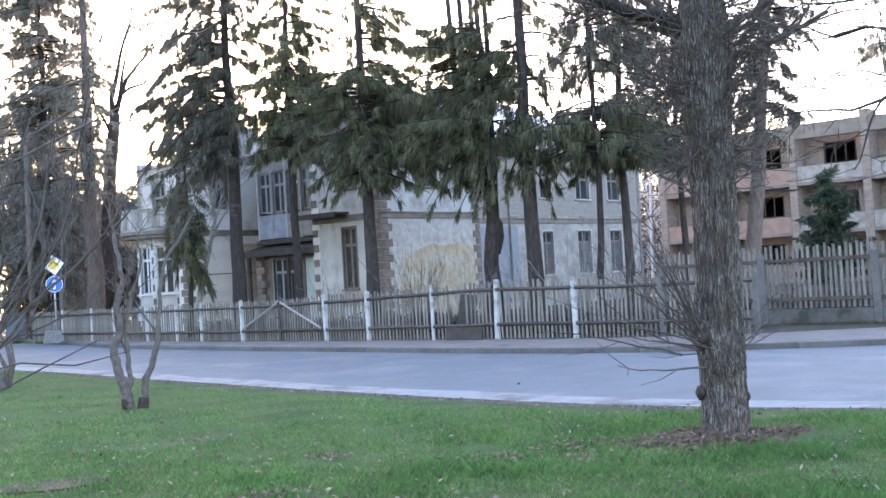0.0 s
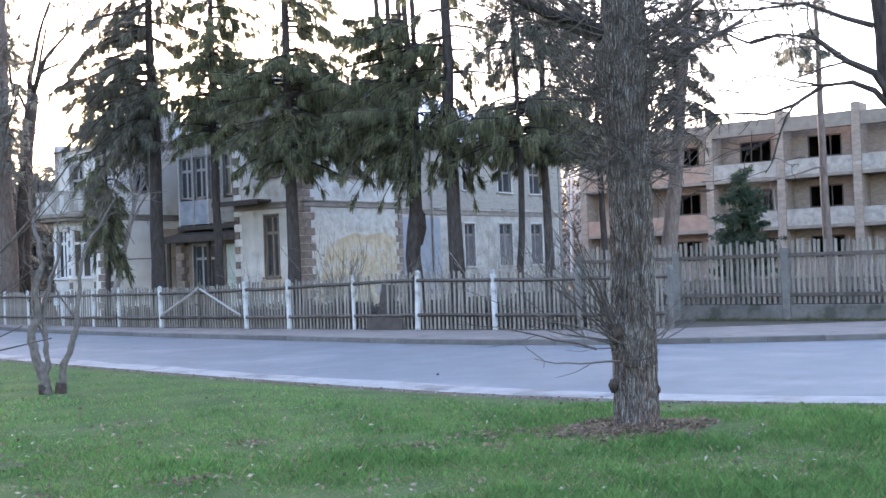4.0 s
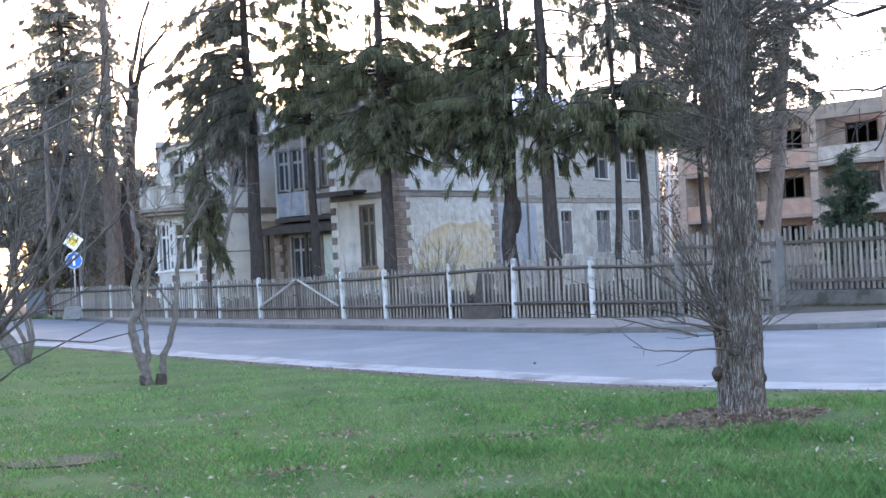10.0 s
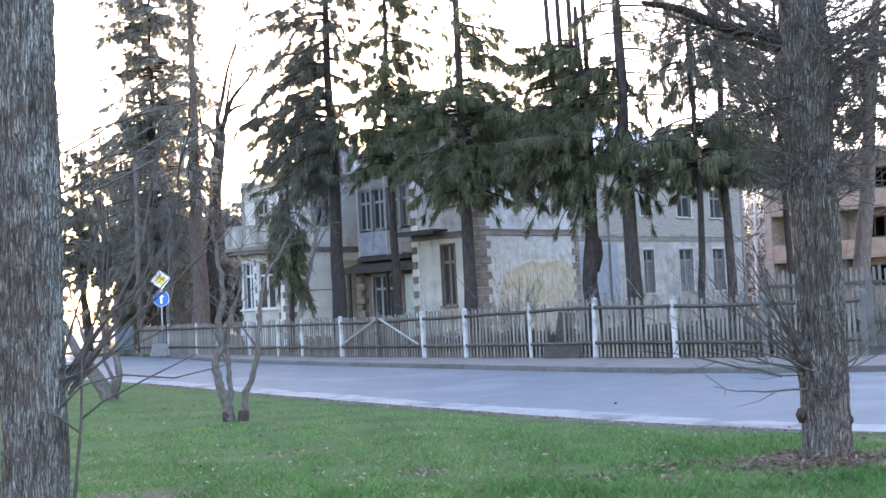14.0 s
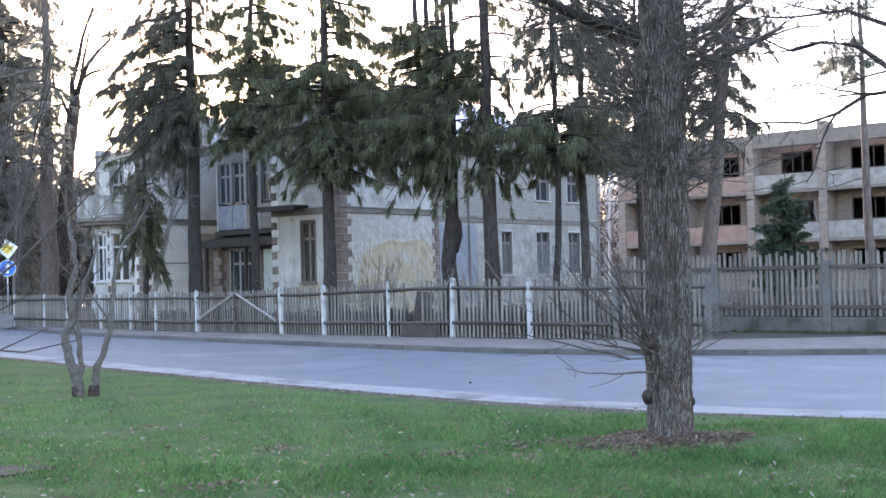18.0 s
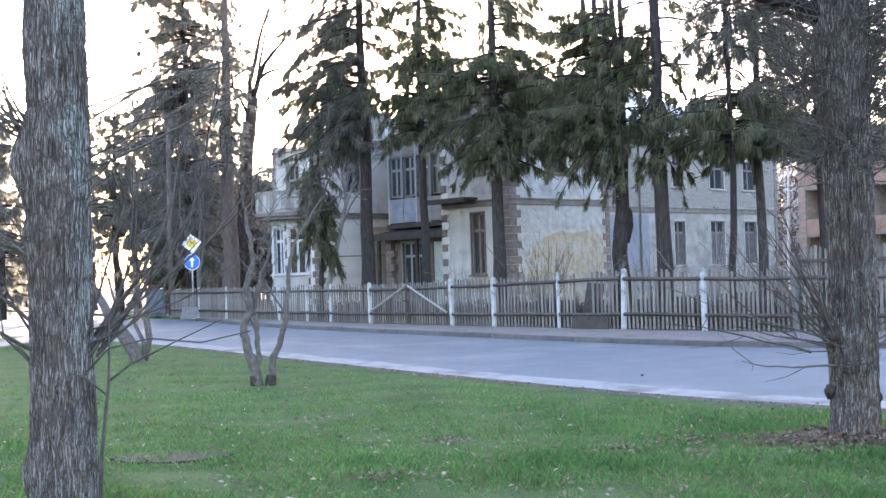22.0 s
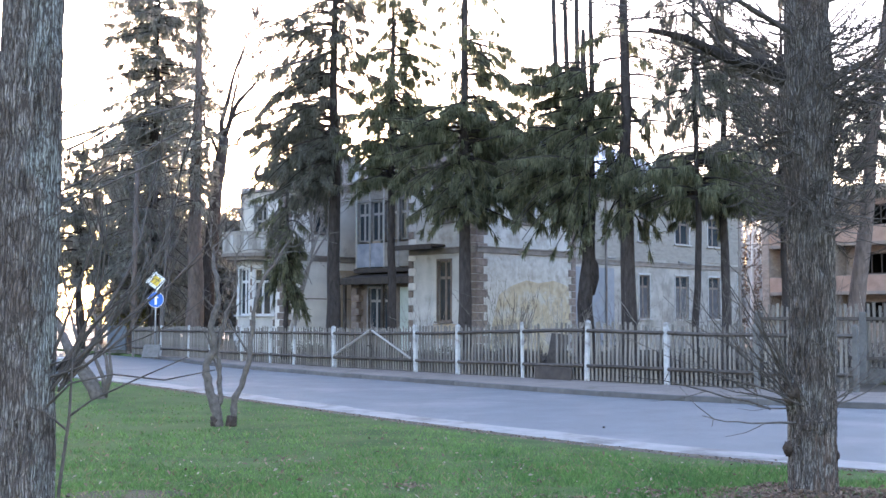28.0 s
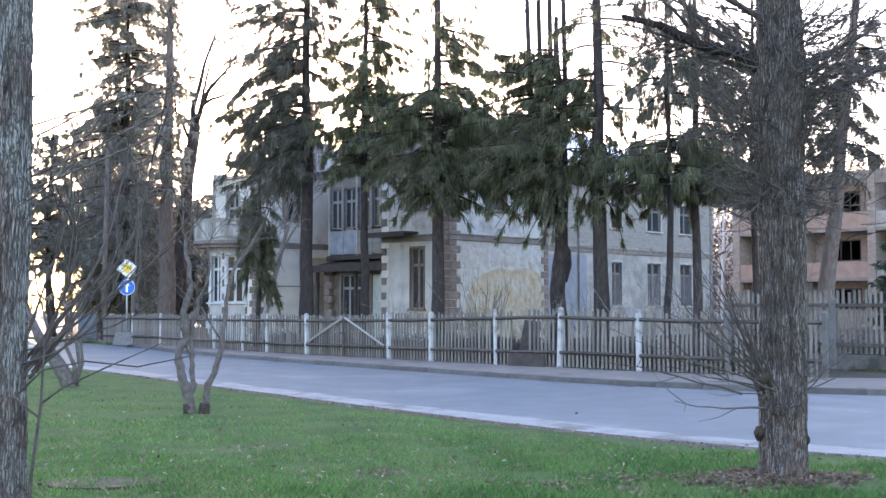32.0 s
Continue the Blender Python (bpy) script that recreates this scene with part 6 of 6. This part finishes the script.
def leaves(name, xs, ys, zs, seed, size, mat, label):
    rng = np.random.default_rng(seed)
    n = len(xs)
    c = np.stack([xs, ys, zs], 1)
    a = rng.normal(size=(n, 3)) * [1, 1, 0.35]
    a /= np.linalg.norm(a, axis=1)[:, None]
    b = np.cross(a, rng.normal(size=(n, 3)) * [0.3, 0.3, 1])
    b /= np.linalg.norm(b, axis=1)[:, None]
    L = size * rng.uniform(0.6, 1.3, n)[:, None]
    up = np.array([0, 0, 1.0]) * L * rng.uniform(0.1, 0.4, (n, 1))
    v = np.stack([c - a * L, c - 0.45 * b * L + up * 0.6, c + a * L, c + 0.45 * b * L + up * 0.6, c + up * 0.1], 1).reshape(-1, 3)
    f = (np.arange(n)[:, None, None] * 5 + np.array([[0, 1, 4], [1, 2, 4], [2, 3, 4], [3, 0, 4]])[None]).reshape(-1, 3)
    ob = part(name, quick_mesh(name, v, f, 3), mat)
    return tagged(ob, label, "leaves", kind="stuff")


lr = np.random.default_rng(61)
a, q = lr.uniform(0, 2 * np.pi, 2600), np.sqrt(lr.uniform(0, 1, 2600))
leaves("leaf_litter", 3.5 + 0.95 * q * np.cos(a) * (1 + 0.25 * np.sin(3 * a)), 10.1 + 0.7 * q * np.sin(a) * (1 + 0.2 * np.sin(5 * a)), 0.07 - 0.06 * q**2 + lr.uniform(0, 0.03, 2600), 62, 0.028, LITTER, "brown dead leaves heaped round the linden's foot")
ys = 1 / lr.uniform(1 / 22, 1 / 7.5, 900)
xs = ys * lr.uniform(-0.45, 0.5, 900)
ok = (xs - 4.66) * V.x + (ys - 29.13) * V.y < -11.6
leaves("scattered_leaves", xs[ok], ys[ok], np.full(ok.sum(), 0.05), 63, 0.03, LITTER, "single dead leaves scattered over the lawn")
ys = 1 / lr.uniform(1 / 20, 1 / 7.2, 620)
xs = ys * lr.uniform(-0.45, 0.55, 620)
ok = (xs - 4.66) * V.x + (ys - 29.13) * V.y < -11.6
leaves("bleached_leaves", xs[ok], ys[ok], np.full(ok.sum(), 0.058), 66, 0.026, PALE_LEAF, "pale bleached leaves scattered over the lawn")
cl = [(2.35, 10.35, 0.3, 160), (1.35, 10.0, 0.22, 70), (-0.55, 9.0, 0.2, 60), (0.05, 10.8, 0.15, 40), (2.0, 9.6, 0.25, 80), (-1.4, 12.6, 0.2, 40)]
cx_ = np.concatenate([lr.normal(x, r, n) for x, y, r, n in cl])
cy_ = np.concatenate([lr.normal(y, r * 0.6, n) for x, y, r, n in cl])
leaves("leaf_clusters", cx_, cy_, np.full(len(cx_), 0.045), 64, 0.03, LITTER, "small drifts of dead leaves in the grass")
es = lr.uniform(-8, 17, 2600)
ed = np.array([near_edge(q) for q in es]) - 0.05 - np.abs(lr.normal(0, 0.22, 2600))
leaves("edge_litter", 4.66 + es * U.x + ed * V.x, 29.13 + es * U.y + ed * V.y, np.interp(np.array([near_edge(q) for q in es]) - ed, [-0.06, 0.1, 0.45, 0.8], [-0.085, -0.079, -0.066, -0.05]) + lr.uniform(0, 0.008, 2600), 67, 0.02, LITTER, "dead leaves and crumbs of earth along the road's edge")
bare_spot = part("bare_spot", Mesh().prism([(0.55 * math.cos(t) * (1 + 0.15 * math.sin(3 * t)), 0.3 * math.sin(t)) for t in [2 * math.pi * i / 16 for i in range(16)]], 0.0, 0.03), FOREST_SOIL, at=pose(-2.55, 10.35, 0.0))
tagged(bare_spot, "flat grey bare spot in the lawn", "ground", kind="structure")
weeds = thing("weeds", pose(-2.75, 7.65, 0), "low leafy weeds at the foot of the near linden", "plant", kind="stuff")
wr2 = np.random.default_rng(71)
b = np.stack([wr2.normal(-0.25, 0.28, 420), wr2.normal(-0.05, 0.15, 420), wr2.uniform(0.0, 0.14, 420)], 1)
v, f = spindles(b, wr2.normal(size=(420, 3)) * 0.05 + [0, 0, 0.05], np.full(420, 0.014), wr2)
part("leaves", quick_mesh("leaves", v, f, 3), GRASS, weeds, kind="stuff")

tufts = thing("verge_weeds", Matrix(), "weeds and grass tufts along the plinth of the tall fence", "plant", kind="stuff")
b = np.array([tuple(street(p_, q_, 0.0)) for p_, q_ in zip(wr2.uniform(6, 22, 3200), 3.95 - np.abs(wr2.normal(0, 0.3, 3200)))])
v, f = spindles(b, wr2.normal(size=(3200, 3)) * [0.05, 0.05, 0.02] + [0, 0, 0.06], np.full(3200, 0.008), wr2)
part("blades", quick_mesh("blades", v, f, 3), SHRUB_LEAF, tufts, kind="stuff")
# shrubs behind the picket fence and dry stalks
for k, (s, d, n, h) in enumerate(((-4.6, 2.1, 44, 2.5), (-3.4, 2.8, 34, 2.3), (-1.6, 3.4, 26, 2.2), (-0.6, 4.5, 30, 3.0), (2.0, 3.0, 26, 2.6), (-8.6, 2.3, 26, 2.0), (5.0, 2.6, 30, 2.6), (-12, 2.6, 14, 1.5))):
    ob = thing("bare_shrub", pose(*street(s, d)), "bare brown shrub of thin upright stems behind the fence", "shrub", "shrubs behind the fence")
    sprouts(ob, (0, 0, 0), n, 600 + k, 0, 180, h, (1.2, 4.0), 0.012, TWIG_PALE if k % 2 else TWIG, "thicket", kids=4)
for k in range(10):
    ob = thing("bare_shrub", pose(*street(4.5 + 2.0 * k, 6.0 + 1.5 * (k % 3))), "tangled bare shrub behind the tall fence", "shrub", "shrubs behind the tall fence")
    sprouts(ob, (0, 0, 0), 26, 640 + k, 0, 180, 1.8, (0.8, 3.0), 0.014, TWIG_PALE if k % 3 == 0 else TWIG, "thicket", kids=5)

# ---- road signs and small things by the fence ----
sp = Vector((-10.2, 45.9, 0))
sign = thing("road_sign", pose(*sp, 0, 0, 8), "blue disc sign with white arrow below a yellow diamond", "road sign")
part("pole", Mesh().tube([(0, 0, -0.1), (0, 0, 3.35)], [0.035, 0.035], 10), GALVANISED, sign, smooth=True)
disc = lambda r, n=32: [(r * math.cos(2 * math.pi * i / n), r * math.sin(2 * math.pi * i / n)) for i in range(n)]
front = pose(0, -0.05, 2.3, 90)
part("rim", Mesh().prism(disc(0.32), 0, 0.02), SIGN_WHITE, sign, "white rim", front)
face = part("disc", Mesh().prism(disc(0.3), 0.0205, 0.024), SIGN_BLUE, sign, "blue enamel disc", front)
part("arrow", Mesh().prism([(-0.045, -0.2), (0.045, -0.2), (0.045, 0.06), (0.12, 0.06), (0, 0.21), (-0.12, 0.06), (-0.045, 0.06)], 0.0245, 0.028), SIGN_WHITE, sign, "white upward arrow", front)
tilt = pose(0.0, -0.05, 3.06, 90, 0, 0) @ pose(0, 0, 0, 0, 0, 8)
part("diamond_plate", Mesh().prism([(-0.4, 0), (0, -0.4), (0.4, 0), (0, 0.4)], 0, 0.02), SIGN_WHITE, sign, "white diamond", tilt)
part("diamond_centre", Mesh().prism([(-0.24, 0), (0, -0.24), (0.24, 0), (0, 0.24)], 0.0205, 0.024), SIGN_YELLOW, sign, "yellow diamond", tilt)
bollard = thing("bollard", pose(-8.05, 26.6, 0), "short white-painted concrete bollard on the lawn", "bollard")
part("shaft", Mesh().box(-0.08, -0.08, -0.1, 0.08, 0.08, 0.62, 0.015), WHITE_POST, bollard)
part("cap", Mesh().box(-0.09, -0.09, 0.62, 0.09, 0.09, 0.68, 0.015), WHITE_POST, bollard)
lean_board = part("concrete_slab", Mesh().box(-0.36, 0, 0, 0.36, 0.04, 0.56, 0.008), GREY_POST, at=pose(-10.35, 45.6, 0, -28, 0, -12))
tagged(lean_board, "grey concrete slab leaning against the fence by the sign", "slab")
box_ = thing("utility_box", pose(-12.9, 50.5, 0, 0, 0, 10), "blue-grey metal utility box on a low base", "utility box")
part("base", Mesh().box(-0.42, -0.25, 0, 0.42, 0.25, 0.15, 0.01), PLINTH, box_)
part("cabinet", Mesh().box(-0.4, -0.23, 0.15, 0.4, 0.23, 1.2, 0.02), BIN_BLUE, box_)
part("door", Mesh().box(-0.36, -0.25, 0.2, 0.36, -0.232, 1.15, 0.008), BIN_BLUE, box_)
pole = part("utility_pole", Mesh().tube([(0, 0, -0.2), (0, 0, 4), (0.05, 0, 8.5)], [0.14, 0.12, 0.1], 10), BARK_PINE, at=pose(-12.3, 51.0, 0), smooth=True)
tagged(pole, "weathered wooden utility pole beside the fence's end", "pole")
mail = thing("letter_box", pose(*street(-16.45, 0.3), 0, 0, STREET), "small white letter box fixed to the fence post", "letter box")
part("box", Mesh().box(-0.1, -0.12, 0.75, 0.1, -0.02, 1.02, 0.012), WHITE_POST, mail)
part("flap", Mesh().box(-0.09, -0.128, 0.93, 0.09, -0.121, 0.97, 0.002), FRAME_GREY, mail)
stone = part("stone", Mesh().tube([(0, 0, 0), (0.03, 0.01, 0.01), (0.07, 0, 0.005)], [0.015, 0.03, 0.012], 7), DARKWOOD, at=pose(3.0, 17.5, ROAD_Z + 0.03) @ Matrix.Diagonal((0.6, 0.6, 0.6, 1)), smooth=True)
tagged(stone, "small dark stone lying on the road", "stone")
path = part("garden_path", Mesh().prism([(-11.7, 25.5), (-11.1, 31.5), (-10.9, 38.5), (-12.0, 38.5), (-12.6, 34), (-13.1, 30), (-13.2, 25.5)], 0.01, 0.06), FOOTPATH)
tagged(path, "narrow pale path across the far lawn", "path", kind="structure")


# dark undergrowth behind the fences, uncounted
def undergrowth(name, s_range, d_range, n, height, seed, label):
    rng = np.random.default_rng(seed)
    s, d = rng.uniform(*s_range, n), rng.uniform(*d_range, n)
    tall = np.array([0.55 + 0.5 * noise.noise((0.7 * q, 0.7 * w, seed)) for q, w in zip(s, d)])
    base = np.stack([4.66 + s * U.x + d * V.x, 29.13 + s * U.y + d * V.y, height * np.clip(tall, 0.15, 1.1) * rng.uniform(0, 0.75, n) ** 1.3], 1)
    way = rng.normal(size=(n, 3)) * [0.16, 0.16, 0.1] + [0, 0, 0.2]
    v, f = spindles(base, way, rng.uniform(0.008, 0.02, n), rng)
    tagged(part(name, quick_mesh(name, v, f, 3), TWIG_DARK), label, "shrub", kind="stuff")


# low twigs added to darken the gaps between the pickets
undergrowth("undergrowth", (-14, 4.6), (0.7, 2.6), 19000, 1.1, 801, "dark low twigs added behind the picket fence to darken its gaps")
undergrowth("undergrowth", (3, 24), (4.8, 8.0), 15000, 1.5, 802, "tangled brown undergrowth behind the tall fence")
